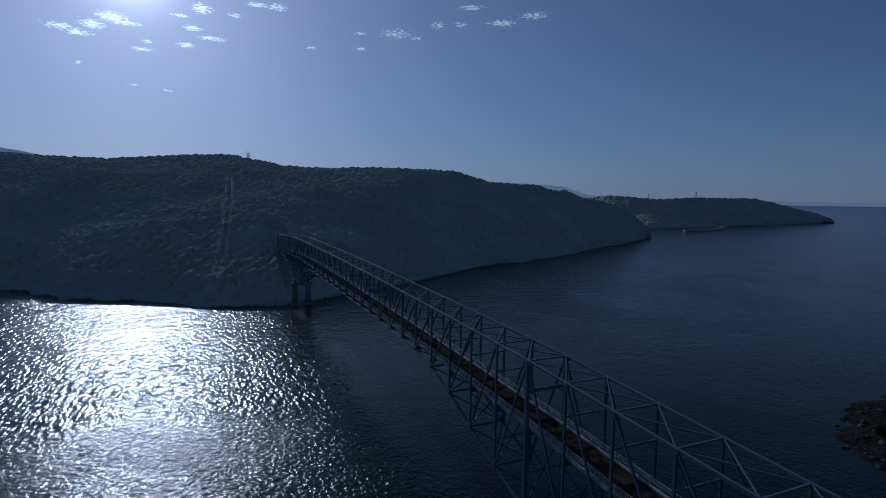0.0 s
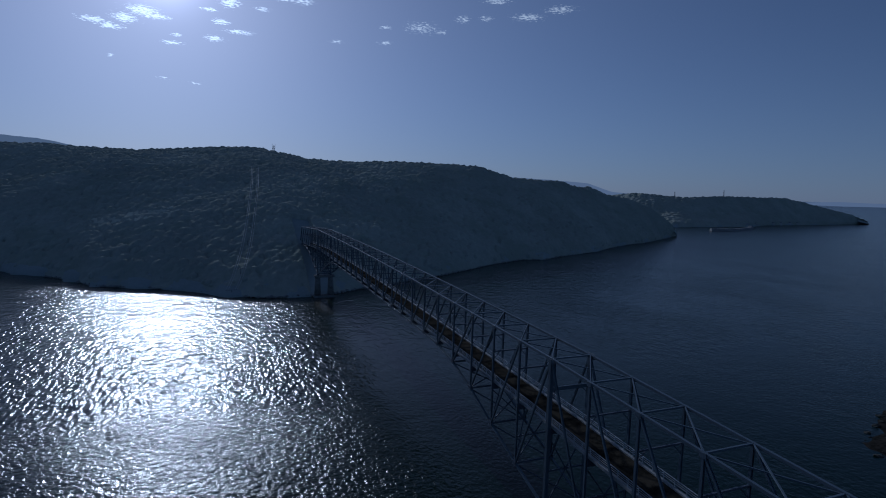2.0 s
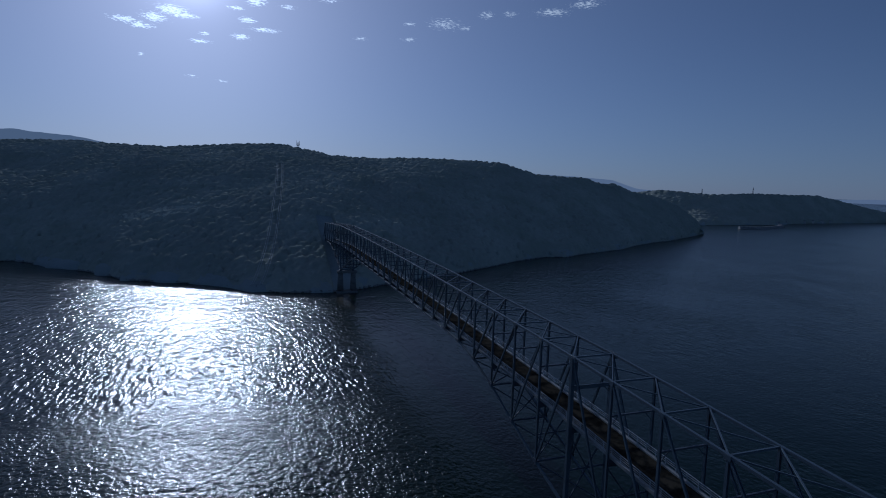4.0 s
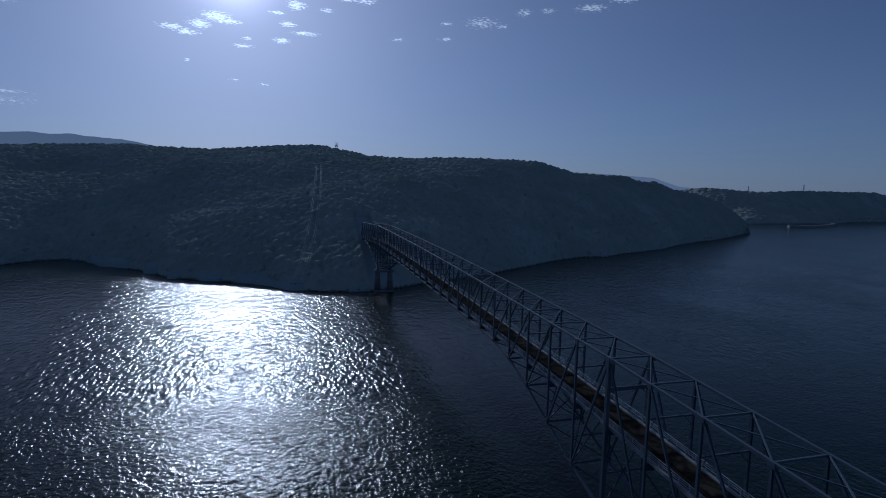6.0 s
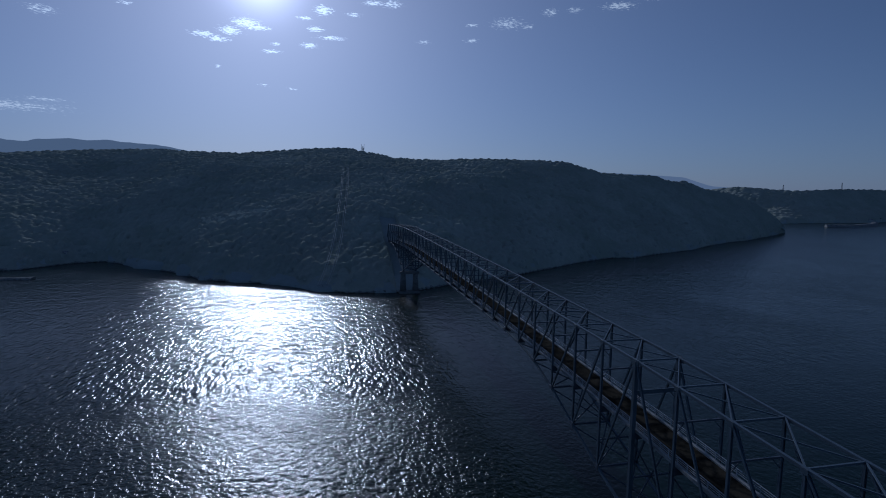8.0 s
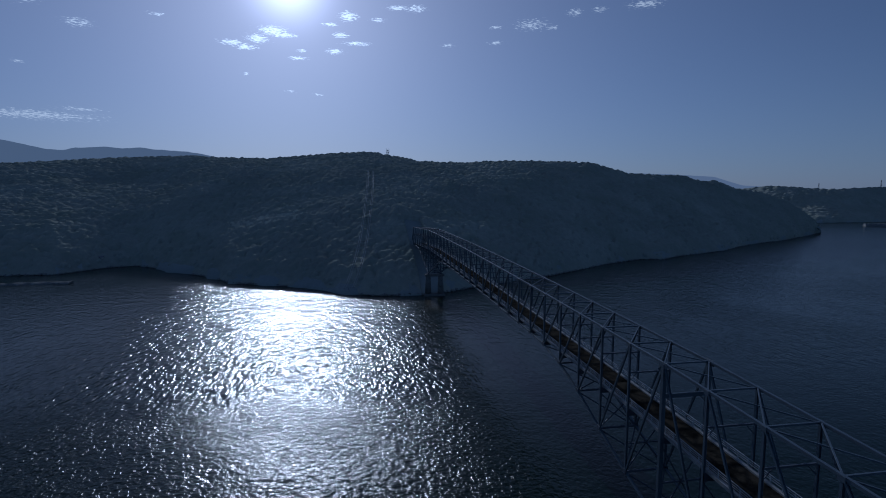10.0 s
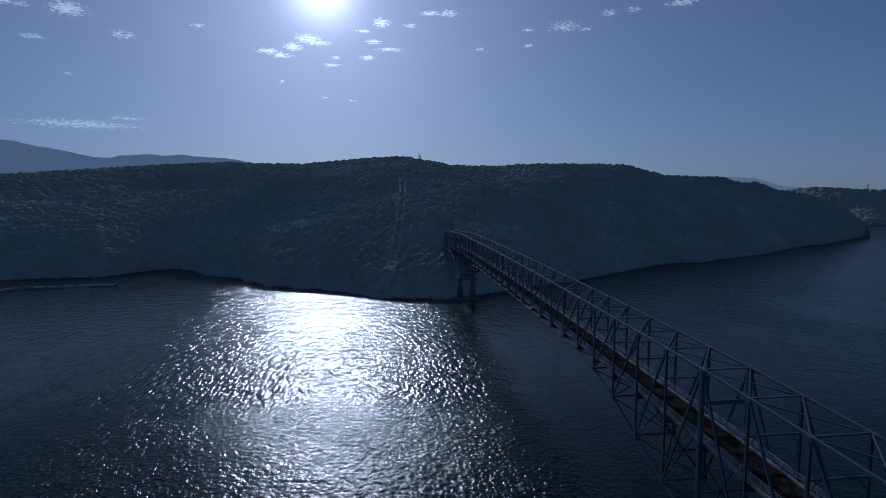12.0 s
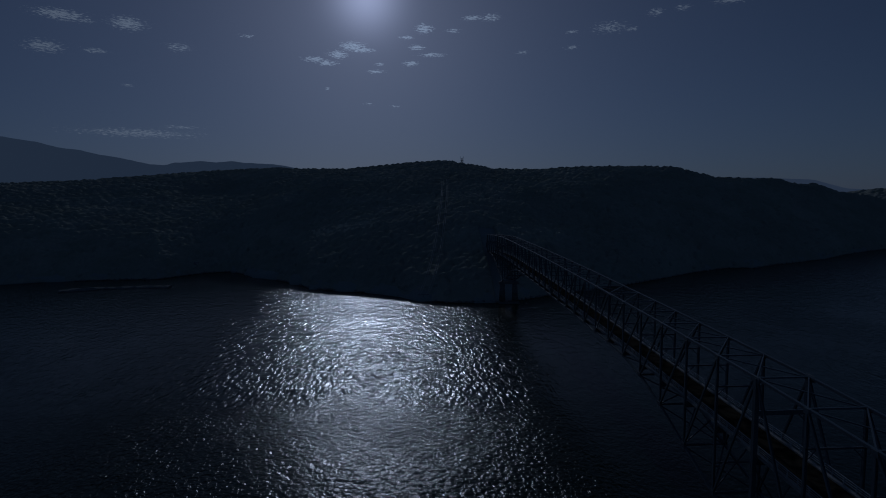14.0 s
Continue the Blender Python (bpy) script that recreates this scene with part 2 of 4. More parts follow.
WATER = {
    "colour": (0.0022, 0.0140, 0.0090), "rough": 0.165, "gloss": 0.29, "west": (-215, -160, 0.45, 1.0), "east": (-26, 4, 1.0, 0.4),
    # scale, detail, stretch, turn, height and how much of it runs beyond and before the shear line
    "waves": [
        (0.09, 1, (1.0, 1.2, 1), 0.2, 0.5, 1.0, 0.8), (0.28, 1, (1.2, 0.5, 1), 0.1, 0.55, 1.0, 0.3),
        (0.6, 1, (1.1, 0.36, 1), -0.05, 0.52, 1.0, 0.25), (0.7, 3, (1.0, 0.8, 1), 0.15, 0.42, 0.5, 1.3),
    ],
}
M_WATER = water_material()
M_STEEL = material("blue-grey bridge paint", (0.105, 0.138, 0.17), 0.5, 0.0, 0.22, 0.35, 5.0, 0.15, 0.01, (0.16, 0.10, 0.075), (0.66, 0.80), 0.25)
# darker copy of the bridge paint with more rust, for cross and lower members
M_STEEL_DARK = material("darker rust-spotted bridge paint", (0.08, 0.098, 0.13), 0.6, 0.0, 0.28, 0.35, 5.0, 0.15, 0.01, (0.13, 0.08, 0.06), (0.60, 0.78), 0.25)
M_ASPHALT = material("worn brown asphalt", (0.07, 0.06, 0.044), 0.85, 0.0, 0.35, 0.12, 9.0, 0.4, 0.02, (0.020, 0.019, 0.016), (0.45, 0.60), 0.2)
matt(M_ASPHALT)
M_CONCRETE = material("weathered concrete", (0.36, 0.36, 0.35), 0.8, 0.0, 0.25, 0.3, 4.0, 0.3, 0.02, (0.20, 0.19, 0.17), (0.55, 0.75), 0.2)
M_PIER = material("stained concrete", (0.25, 0.25, 0.24), 0.85, 0.0, 0.3, 0.25, 3.0, 0.3, 0.02, (0.16, 0.16, 0.15), (0.5, 0.7), 0.2)
M_RAIL = material("pale painted rail", (0.5, 0.52, 0.54), 0.4, 0.0, 0.2, 0.8, 7.0, 0.1, 0.01, None, (0, 1), 0.2)
# far crowns, woodland and soil: haze is put in as paler base colours
M_FOREST = matt(material("broadleaf crowns lightened for haze", (0.44, 0.46, 0.385), 0.9, 0.0, 0.25, 0.02, 0.3, 0.0, 0.0, (0.34, 0.38, 0.33), (0.45, 0.65)))
M_GROVE = matt(material("pale bamboo canopy", (0.66, 0.67, 0.54), 0.75, 0.0, 0.25, 0.03, 0.4, 0.0))
M_WOOD = matt(material("broadleaf woodland lightened for haze", (0.44, 0.46, 0.385), 0.9, 0.0, 0.22, 0.012, 0.25, 0.4, 0.6, (0.37, 0.40, 0.32), (0.45, 0.65)))
M_SHRUB = material("dark shrub leaves", (0.02, 0.022, 0.013), 0.85, 0.0, 0.4, 0.3, 3.0, 0.5, 0.2)
M_SOIL = material("leaf litter and soil lightened for haze", (0.40, 0.44, 0.42), 0.9, 0.0, 0.12, 0.02, 0.4, 0.0, 0.3, (0.37, 0.41, 0.38), (0.5, 0.65))
leafy(M_SHRUB, (0.02, 0.024, 0.013))
matt(M_SOIL)
M_ROCK = material("wet shore rock", (0.045, 0.04, 0.034), 0.9, 0.0, 0.45, 0.25, 2.5, 0.7, 0.15, (0.015, 0.016, 0.014), (0.45, 0.6), 0.3)
M_LEDGE = matt(material("grey shore rock", (0.34, 0.34, 0.32), 0.9, 0.0, 0.35, 0.25, 2.5, 0.5, 0.15, (0.17, 0.17, 0.16), (0.45, 0.6)))
M_BOULDER = matt(material("grey-brown boulder", (0.11, 0.105, 0.09), 0.9, 0.0, 0.45, 0.25, 2.5, 0.5, 0.1, (0.05, 0.05, 0.04), (0.45, 0.6), 0.4))
M_MOLE = matt(material("grey sea-worn concrete", (0.3, 0.3, 0.29), 0.9, 0.0, 0.3, 0.15, 2.0, 0.3, 0.05, (0.09, 0.09, 0.085), (0.5, 0.7)))
matt(M_ROCK)
matt(M_PIER)
M_WHITE = material("white painted wall", (0.6, 0.6, 0.58), 0.6, 0.0, 0.12, 0.6, 5.0, 0.1, 0.01)
M_ROOF = material("grey sheet roof", (0.22, 0.23, 0.25), 0.5, 0.0, 0.25, 0.5, 4.0, 0.2, 0.02)
M_WIRE = material("weathered aluminium wire", (0.6, 0.6, 0.6), 0.7, 0.0, 0.1, 0.3, 3.0, 0.0)
M_WIRE.node_tree.nodes["Principled BSDF"].inputs["Specular IOR Level"].default_value = 0.25


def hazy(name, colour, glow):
    """Far land seen through much air: the haze is put in as an even emission."""
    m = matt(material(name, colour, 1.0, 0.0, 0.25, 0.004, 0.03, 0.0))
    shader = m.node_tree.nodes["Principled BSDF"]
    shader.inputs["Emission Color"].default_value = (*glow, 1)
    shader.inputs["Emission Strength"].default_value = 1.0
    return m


M_MOUNTAIN = hazy("far mountain with haze glow", (0.004, 0.005, 0.006), (0.15, 0.19, 0.25))
M_FAR_COAST = hazy("far coast with haze glow", (0.004, 0.005, 0.006), (0.19, 0.23, 0.30))


# ---- helpers for building ----
def mesh_of(name, verts, faces, mat, smooth=False):
    me = bpy.data.meshes.new(name)
    me.from_pydata([tuple(v) for v in verts], [], [tuple(f) for f in faces])
    me.materials.append(mat)
    if smooth:
        me.polygons.foreach_set("use_smooth", [True] * len(me.polygons))
    me.update()
    return me


def from_bm(name, bm, mat, smooth=False):
    me = bpy.data.meshes.new(name)
    bm.to_mesh(me)
    bm.free()
    me.materials.append(mat)
    if smooth:
        me.polygons.foreach_set("use_smooth", [True] * len(me.polygons))
    return me


def part(name, me, parent, m=None, label=""):
    ob = new(name, me)
    ob.parent = parent
    if m is not None:
        ob.matrix_basis = m
    return tagged(ob, label)


def thing(name, place, label, category, group="", kind=""):
    ob = new(name)
    ob.location = place
    return tagged(ob, label, category, group, kind)


def box_bm(sx, sy, sz, bevel=0.0, base=False):
    bm = bmesh.new()
    bmesh.ops.create_cube(bm, size=1)
    bmesh.ops.scale(bm, vec=(sx, sy, sz), verts=bm.verts)
    if base:
        bmesh.ops.translate(bm, vec=(0, 0, sz / 2), verts=bm.verts)
    if bevel:
        bmesh.ops.bevel(bm, geom=bm.edges[:], offset=bevel, segments=1, affect="EDGES")
    return bm


def unit_box(mat):
    """A beam one metre long, one wide and one deep, along z from 0 to 1."""
    bm = box_bm(1, 1, 1)
    bmesh.ops.translate(bm, vec=(0, 0, 0.5), verts=bm.verts)
    return from_bm("box beam", bm, mat)


def unit_section(mat, flange=0.10, web=0.12):
    """An H section of the same size: two flanges and a web."""
    verts, faces = [], []
    for x0, x1, y0, y1 in ((-0.5, 0.5, 0.5 - flange, 0.5), (-0.5, 0.5, -0.5, -0.5 + flange), (-web / 2, web / 2, -0.5 + flange, 0.5 - flange)):
        n = len(verts)
        verts += [(x, y, z) for z in (0, 1) for x, y in ((x0, y0), (x1, y0), (x1, y1), (x0, y1))]
        faces += [(n, n + 3, n + 2, n + 1), (n + 4, n + 5, n + 6, n + 7)]
        faces += [(n + i, n + (i + 1) % 4, n + 4 + (i + 1) % 4, n + 4 + i) for i in range(4)]
    return mesh_of("h beam", verts, faces, mat)


def along(p0, p1, w, h, base=(0, 0, 0), side=None):
    """The matrix that lays a unit beam from p0 to p1; w is its level width, h its depth."""
    p0, p1 = Vector(p0) - Vector(base), Vector(p1) - Vector(base)
    d = p1 - p0
    z = d.normalized()
    ref = Vector(side) if side else Vector((0, 0, 1))
    if abs(z.dot(ref)) > 0.98:
        ref = Vector((0, 1, 0))
    x = ref.cross(z).normalized()
    y = z.cross(x)
    m = Matrix((x * w, y * h, d)).transposed().to_4x4()
    m.translation = p0
    return m


# ---- the sea ----
EYE = Vector((-62.5, -90.0, 77.0))


def build_sea():
    rings = [0.0] + list(np.geomspace(15, 4960, 70))
    count = 120
    verts, faces = [(EYE.x, EYE.y, 0)], []
    for r in rings[1:]:
        lift = 76.0 * (max(0.0, r - 1800) / 3160) ** 2
        for k in range(count):
            a = 2 * math.pi * k / count
            verts.append((EYE.x + r * math.sin(a), EYE.y + r * math.cos(a), lift))
    for k in range(count):
        faces.append((0, 1 + (k + 1) % count, 1 + k))
    for i in range(len(rings) - 2):
        a, b = 1 + i * count, 1 + (i + 1) * count
        for k in range(count):
            j = (k + 1) % count
            faces.append((a + k, a + j, b + j, b + k))
    ob = new("water", mesh_of("water", verts, faces, M_WATER, True))
    tagged(ob, "dark blue strait water with choppy wind ripples", "sea", kind="structure")


build_sea()


# ---- land: each coast is a shore line, a ridge and the slope between, by bearing from one point ----
COLUMNS = {}


def columns(table):
    """The two columns of a table, kept for the next reading."""
    if id(table) not in COLUMNS:
        COLUMNS[id(table)] = (np.array([row[0] for row in table], float), np.array([row[1] for row in table], float), table)
    return COLUMNS[id(table)]


def at_bearing(table, a):
    xs, ys, _ = columns(table)
    return float(np.interp(a, xs, ys))


def relief(x, y, size, octaves=4):
    return noise.fractal(Vector((x / size, y / size, 3.7)), 1.0, 2.0, octaves)


FAR_SHORE = [(-75, 900), (-45, 680), (-33, 640), (-25.5, 600), (-21.6, 626), (-19.2, 626), (-16.7, 572), (-13, 513), (-11.5, 478), (-8, 458), (-3.8, 437), (-0.4, 409), (3, 395), (8.9, 398), (15, 440), (21.1, 496), (24.3, 544), (27.1, 597), (29.9, 645), (32.1, 655), (33.6, 696), (37.2, 777), (39.7, 905), (42, 989), (43.8, 1121), (44.7, 1233)]
FAR_RIDGE_EL = [(-75, 1.2), (-45, 1.2), (-32.2, 1.65), (-28.4, 2.0), (-23, 2.5), (-19, 2.8), (-14.8, 3.05), (-12, 2.95), (-8, 2.9), (-4.2, 3.25), (-1.8, 3.5), (1, 3.7), (3, 3.68), (6.4, 3.1), (7.3, 2.8), (11.5, 2.68), (17, 2.9), (20.3, 2.8), (24.9, 2.68), (26.7, 2.1), (28.7, 1.55), (33.4, 1.3), (35.5, 0.75), (36.3, 0.9), (37.7, 0.15), (40.3, -0.3), (42.3, -1.1), (43.8, -2.2), (44.8, -3.3)]
FAR_SLOPE = [(-75, 17), (-20, 15.5), (-3, 15.2), (3, 15), (12, 15), (20, 17), (30, 19), (45, 19)]
FAR_TREES, FAR_POWER = 6.0, 1.22
CAPE_SHORE = [(33, 1750), (44.4, 1560), (46.3, 1640), (48.5, 1720), (50.7, 1780), (51.9, 1959), (56.2, 2227), (59.5, 2510)]
CAPE_EL = [(33, 0.3), (38.5, 0.15), (40.2, 0.38), (41.4, 0.41), (44.1, 0.15), (45.5, 0.12), (48.5, 0.3), (51, 0.28), (53.1, 0.3), (54, 0.12), (56.2, -0.45), (58.3, -1.0), (59.3, -1.5), (59.5, -1.72)]
CAPE_TREES, CAPE_POWER = 8.0, 1.1


def ridge_line(shore, el, slope, trees):
    """How far off the ridge stands when the hillside rises at its slope from the shore to the skyline."""
    rows = []
    for a in np.arange(shore[0][0], shore[-1][0] + 0.01, 0.5):
        t = math.tan(radians(at_bearing(slope, a)))
        rows.append((float(a), (at_bearing(shore, a) * t + EYE.z - trees) / (t - math.tan(radians(at_bearing(el, a))))))
    far = np.array([r for _, r in rows])
    wide = np.convolve(np.pad(far, 9, mode="edge"), np.full(19, 1 / 19), "valid")
    return [(a, float(r)) for (a, _), r in zip(rows, wide)]


FAR_RIDGE = ridge_line(FAR_SHORE, FAR_RIDGE_EL, FAR_SLOPE, FAR_TREES)
CAPE_RIDGE = ridge_line(CAPE_SHORE, CAPE_EL, [(33, 21), (60, 21)], CAPE_TREES)


def softened(table, half=5.0):
    """The same table with its corners rounded off, for ground away from the water and the skyline."""
    xs, ys, _ = columns(table)
    a = np.arange(xs[0], xs[-1] + 0.01, 0.5)
    k = int(half * 2)
    box = np.full(2 * k + 1, 1 / (2 * k + 1))
    v = np.convolve(np.convolve(np.pad(np.interp(a, xs, ys), 2 * k, mode="edge"), box, "valid"), box, "valid")
    return list(zip(a.tolist(), v.tolist()))


FAR_COAST = (FAR_SHORE, FAR_RIDGE, FAR_RIDGE_EL, FAR_TREES, FAR_POWER)
CAPE_COAST = (CAPE_SHORE, CAPE_RIDGE, CAPE_EL, CAPE_TREES, CAPE_POWER)
SOFT = {id(t): softened(t) for t in (FAR_SHORE, FAR_RIDGE_EL, CAPE_SHORE, CAPE_EL)}


def coast_point(a, s, shore, ridge, el, trees, power):
    """Place and height on a coast at the bearing a (degrees); s goes from 0 at the shore to 1 at the ridge and on behind it."""
    rs, rr = at_bearing(shore, a), at_bearing(ridge, a)
    ends = min(1.0, max(0.0, min(shore[-1][0] - 2 - a, a - shore[0][0])) / 8)
    inland = ends * min(1.0, max(0.0, s) * 2.5)
    rs += (at_bearing(SOFT[id(shore)], a) - rs) * inland
    e = at_bearing(el, a)
    e += (at_bearing(SOFT[id(el)], a) - e) * max(0.0, 1 - s ** 3) * 0.85 * ends
    r = rs + (rr - rs) * s
    x, y = EYE.x + r * math.sin(radians(a)), EYE.y + r * math.cos(radians(a))
    top = max(4.0, EYE.z + rr * math.tan(radians(e)) - trees)
    if s <= 1:
        shape = 1 - (1 - s) ** power
        z = top * shape + relief(x, y, 190) * 0.07 * top * math.sin(math.pi * min(1.0, s)) + 1.2 * min(1.0, s * 30)
    else:
        z = top * (1 - 0.9 * (s - 1)) + 1.2
    return x, y, z


def build_coast(name, label, shore, ridge, el, a0, a1, step, trees, power, deep, rows=60):
    angles = np.arange(a0, a1 + step / 2, step)
    fractions = [-0.02, 0.0] + list(np.linspace(0, 1, rows)[1:]) + [1.08, 1.2, deep]
    verts, faces = [], []
    for a in angles:
        for s in fractions:
            x, y, z = coast_point(a, max(s, 0), shore, ridge, el, trees, power)
            wob = relief(x, y, 24) * 5 * (s < 0.02)
            rise = min(1.0, max(0.0, s) * 40) * (0.5 * relief(x, y, 30, 2) + 2.3)
            verts.append((x + wob, y + wob, -3.0 if s < 0 else z + rise))
    n = len(fractions)
    for i in range(len(angles) - 1):
        for j in range(n - 1):
            faces.append((i * n + j, (i + 1) * n + j, (i + 1) * n + j + 1, i * n + j + 1))
    faces = [f[::-1] for f in faces]
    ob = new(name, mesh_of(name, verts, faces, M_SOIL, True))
    return tagged(ob, label, "hillside", kind="structure")


build_coast("ground_far_shore", "dark wooded hillside rising from a rocky shore", FAR_SHORE, FAR_RIDGE, FAR_RIDGE_EL, -75, 44.7, 0.3, FAR_TREES, FAR_POWER, 1.4, 110)
build_coast("ground_cape", "low wooded cape across the strait", CAPE_SHORE, CAPE_RIDGE, CAPE_EL, 33, 59.5, 0.4, CAPE_TREES, CAPE_POWER, 1.6)


def crown_tops(x, y, cell, seed):
    """Height (0 to 1) of a closed roof of rounded tree crowns, one in each jittered cell of the plan."""
    best = np.zeros_like(x)
    gx, gy = np.floor(x / cell), np.floor(y / cell)
    for dx in (-1, 0, 1):
        for dy in (-1, 0, 1):
            ix, iy = gx + dx, gy + dy
            rnd = [np.modf(np.abs(np.sin(ix * 12.9898 + iy * 78.233 + seed + k * 3.17) * 43758.5453))[0] for k in range(4)]
            px, py = (ix + rnd[0]) * cell, (iy + rnd[1]) * cell
            wide = cell * (0.62 + 0.4 * rnd[2])
            d2 = ((x - px) ** 2 + (y - py) ** 2) / wide ** 2
            best = np.maximum(best, (0.55 + 0.45 * rnd[3]) * np.sqrt(np.maximum(0.0, 1 - d2)))
    return best


def canopy_sheet(name, label, coast, a0, a1, step, rows, cell, tall, seed, keep_clear=None):
    """The closed roof of a far wood: crowns on the slope from the shore to just behind the ridge, in one mesh."""
    coarse_a, coarse_s = np.linspace(a0, a1, int((a1 - a0) / 0.6) + 1), np.linspace(0.0, 1.04, 70)
    grid = np.array([[coast_point(a, s, *coast) for s in coarse_s] for a in coarse_a])
    fine_a, fine_s = np.arange(a0, a1, step), np.linspace(0.0, 1.04, rows)
    ia = np.interp(fine_a, coarse_a, np.arange(len(coarse_a)))
    js = np.interp(fine_s, coarse_s, np.arange(len(coarse_s)))
    i0, j0 = np.minimum(ia.astype(int), len(coarse_a) - 2), np.minimum(js.astype(int), len(coarse_s) - 2)
    u, v = (ia - i0)[:, None, None], (js - j0)[None, :, None]
    pts = (grid[i0][:, j0] * (1 - u) + grid[i0 + 1][:, j0] * u) * (1 - v) + (grid[i0][:, j0 + 1] * (1 - u) + grid[i0 + 1][:, j0 + 1] * u) * v
    x, y = pts[:, :, 0], pts[:, :, 1]
    tops = crown_tops(x, y, cell, seed) + 0.35 * crown_tops(x + 71, y - 33, cell * 0.42, seed + 5)
    rise = np.minimum(1.0, 0.12 + fine_s * 14)[None, :] * (1.6 + tall * tops)
    if keep_clear:
        rise = np.where(keep_clear(x, y), -2.0, rise)
    pts[:, :, 2] += rise
    n, m = x.shape
    q = (np.arange(n - 1)[:, None] * m + np.arange(m - 1)[None, :]).ravel()
    faces = np.stack([q, q + 1, q + m + 1, q + m], 1)
    me = bpy.data.meshes.new(name)
    me.vertices.add(n * m)
    me.vertices.foreach_set("co", pts.astype(np.float32).ravel())
    me.loops.add(faces.size)
    me.loops.foreach_set("vertex_index", faces.astype(np.int32).ravel())
    me.polygons.add(len(faces))
    me.polygons.foreach_set("loop_start", np.arange(0, faces.size, 4, dtype=np.int32))
    me.update(calc_edges=True)
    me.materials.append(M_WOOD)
    me.polygons.foreach_set("use_smooth", np.full(len(faces), True))
    return tagged(new(name, me), label, "woodland", kind="stuff")


def crown_shapes(count, detail):
    shapes = []
    for k in range(count):
        bm = bmesh.new()
        bmesh.ops.create_icosphere(bm, subdivisions=detail, radius=1)
        v = np.array([x.co[:] for x in bm.verts])
        f = np.array([[x.index for x in face.verts] for face in bm.faces])
        bm.free()
        bump = np.array([noise.noise(Vector(p) * 1.7 + Vector((k * 9.1, 0, 0))) + 0.5 * noise.noise(Vector(p) * 4.1 + Vector((0, k * 5.3, 0))) for p in v])
        v = v * (1 + 0.3 * bump[:, None])
        shapes.append((v, f))
    return shapes


def leaf_shapes(count, leaves, seed=77):
    """Crowns of many separate leafy sprays: irregular quads over a rounded, gappy outline."""
    rng = np.random.default_rng(seed)
    shapes = []
    for k in range(count):
        verts, faces = [], []
        for q in range(leaves):
            d = rng.normal(size=3)
            d[2] = abs(d[2]) * 0.9 - 0.15
            d /= np.linalg.norm(d)
            at = d * rng.uniform(0.62, 1.08)
            facing = d * 0.55 + rng.normal(size=3) * 0.42 + (0, 0, 0.35)
            facing /= np.linalg.norm(facing)
            u = np.cross(facing, rng.normal(size=3))
            u /= np.linalg.norm(u)
            v = np.cross(facing, u)
            n = len(verts)
            size = rng.uniform(0.24, 0.44)
            for a, b in ((-1, -0.7), (0.8, -1), (1, 0.8), (-0.7, 1)):
                verts.append(at + (u * a * rng.uniform(0.7, 1.2) + v * b * rng.uniform(0.6, 1.1)) * size)
            faces.append([n, n + 1, n + 2, n + 3] if np.dot(np.cross(u, v), facing) > 0 else [n + 3, n + 2, n + 1, n])
        shapes.append((np.array(verts), np.array(faces)))
    return shapes


def canopy(name, label, category, places, mat, detail, seed):
    """Many irregular tree crowns in one mesh: rows of x, y, z, radius, height factor, and the slope's normal, which the leaves lean to."""
    rng = np.random.default_rng(seed)
    shapes = crown_shapes(7, detail) if detail else leaf_shapes(9, 24)
    all_v, all_f, all_n, n = [], [], [], 0
    for x, y, z, r, tall, *lean in places:
        v, f = shapes[rng.integers(len(shapes))]
        c, s = math.cos(a := rng.uniform(0, 6.28)), math.sin(a)
        w = v * (r, r * rng.uniform(0.8, 1.2), r * tall)
        if lean:
            face_way = np.array(lean) + 0.9 * np.stack([v[:, 0] * c - v[:, 1] * s, v[:, 0] * s + v[:, 1] * c, v[:, 2]], 1)
            all_n.append(face_way / np.linalg.norm(face_way, axis=1)[:, None])
        w = np.stack([w[:, 0] * c - w[:, 1] * s + x, w[:, 0] * s + w[:, 1] * c + y, w[:, 2] + z], 1)
        all_v.append(w)
        all_f.append(f + n)
        n += len(v)
    v, f = np.concatenate(all_v), np.concatenate(all_f)
    me = bpy.data.meshes.new(name)
    sides = f.shape[1]
    me.vertices.add(len(v))
    me.vertices.foreach_set("co", v.astype(np.float32).ravel())
    me.loops.add(f.size)
    me.loops.foreach_set("vertex_index", f.astype(np.int32).ravel())
    me.polygons.add(len(f))
    me.polygons.foreach_set("loop_start", np.arange(0, f.size, sides, dtype=np.int32))
    me.update(calc_edges=True)
    me.materials.append(mat)
    me.polygons.foreach_set("use_smooth", np.full(len(f), detail > 0 or bool(all_n)))
    if all_n:
        me.attributes.new("custom_normal", "FLOAT_VECTOR", "POINT").data.foreach_set("vector", np.concatenate(all_n).astype(np.float32).ravel())
    ob = new(name, me)
    return tagged(ob, label, category, kind="stuff")


def slope_normal(a, s, shore, ridge, el, trees, power):
    """The outward direction of a wooded slope, over a few trees' width."""
    s = min(s, 0.995)
    p = [Vector(coast_point(*q, shore, ridge, el, trees, power)) for q in ((a, s - 0.01), (a, s + 0.004), (a - 0.4, s), (a + 0.4, s))]
    return (p[3] - p[2]).cross(p[1] - p[0]).normalized()[:]


def in_grove(a, s):
    d = ((a + 8.0) / 4.2) ** 2 + ((s - 0.287 - 0.009 * (a + 8.0)) / 0.032) ** 2
    return d + 1.1 * noise.noise(Vector((a * 0.9, s * 60, 3.0))) + 0.6 * noise.noise(Vector((a * 3.1, s * 160, 8.0))) < 0.62


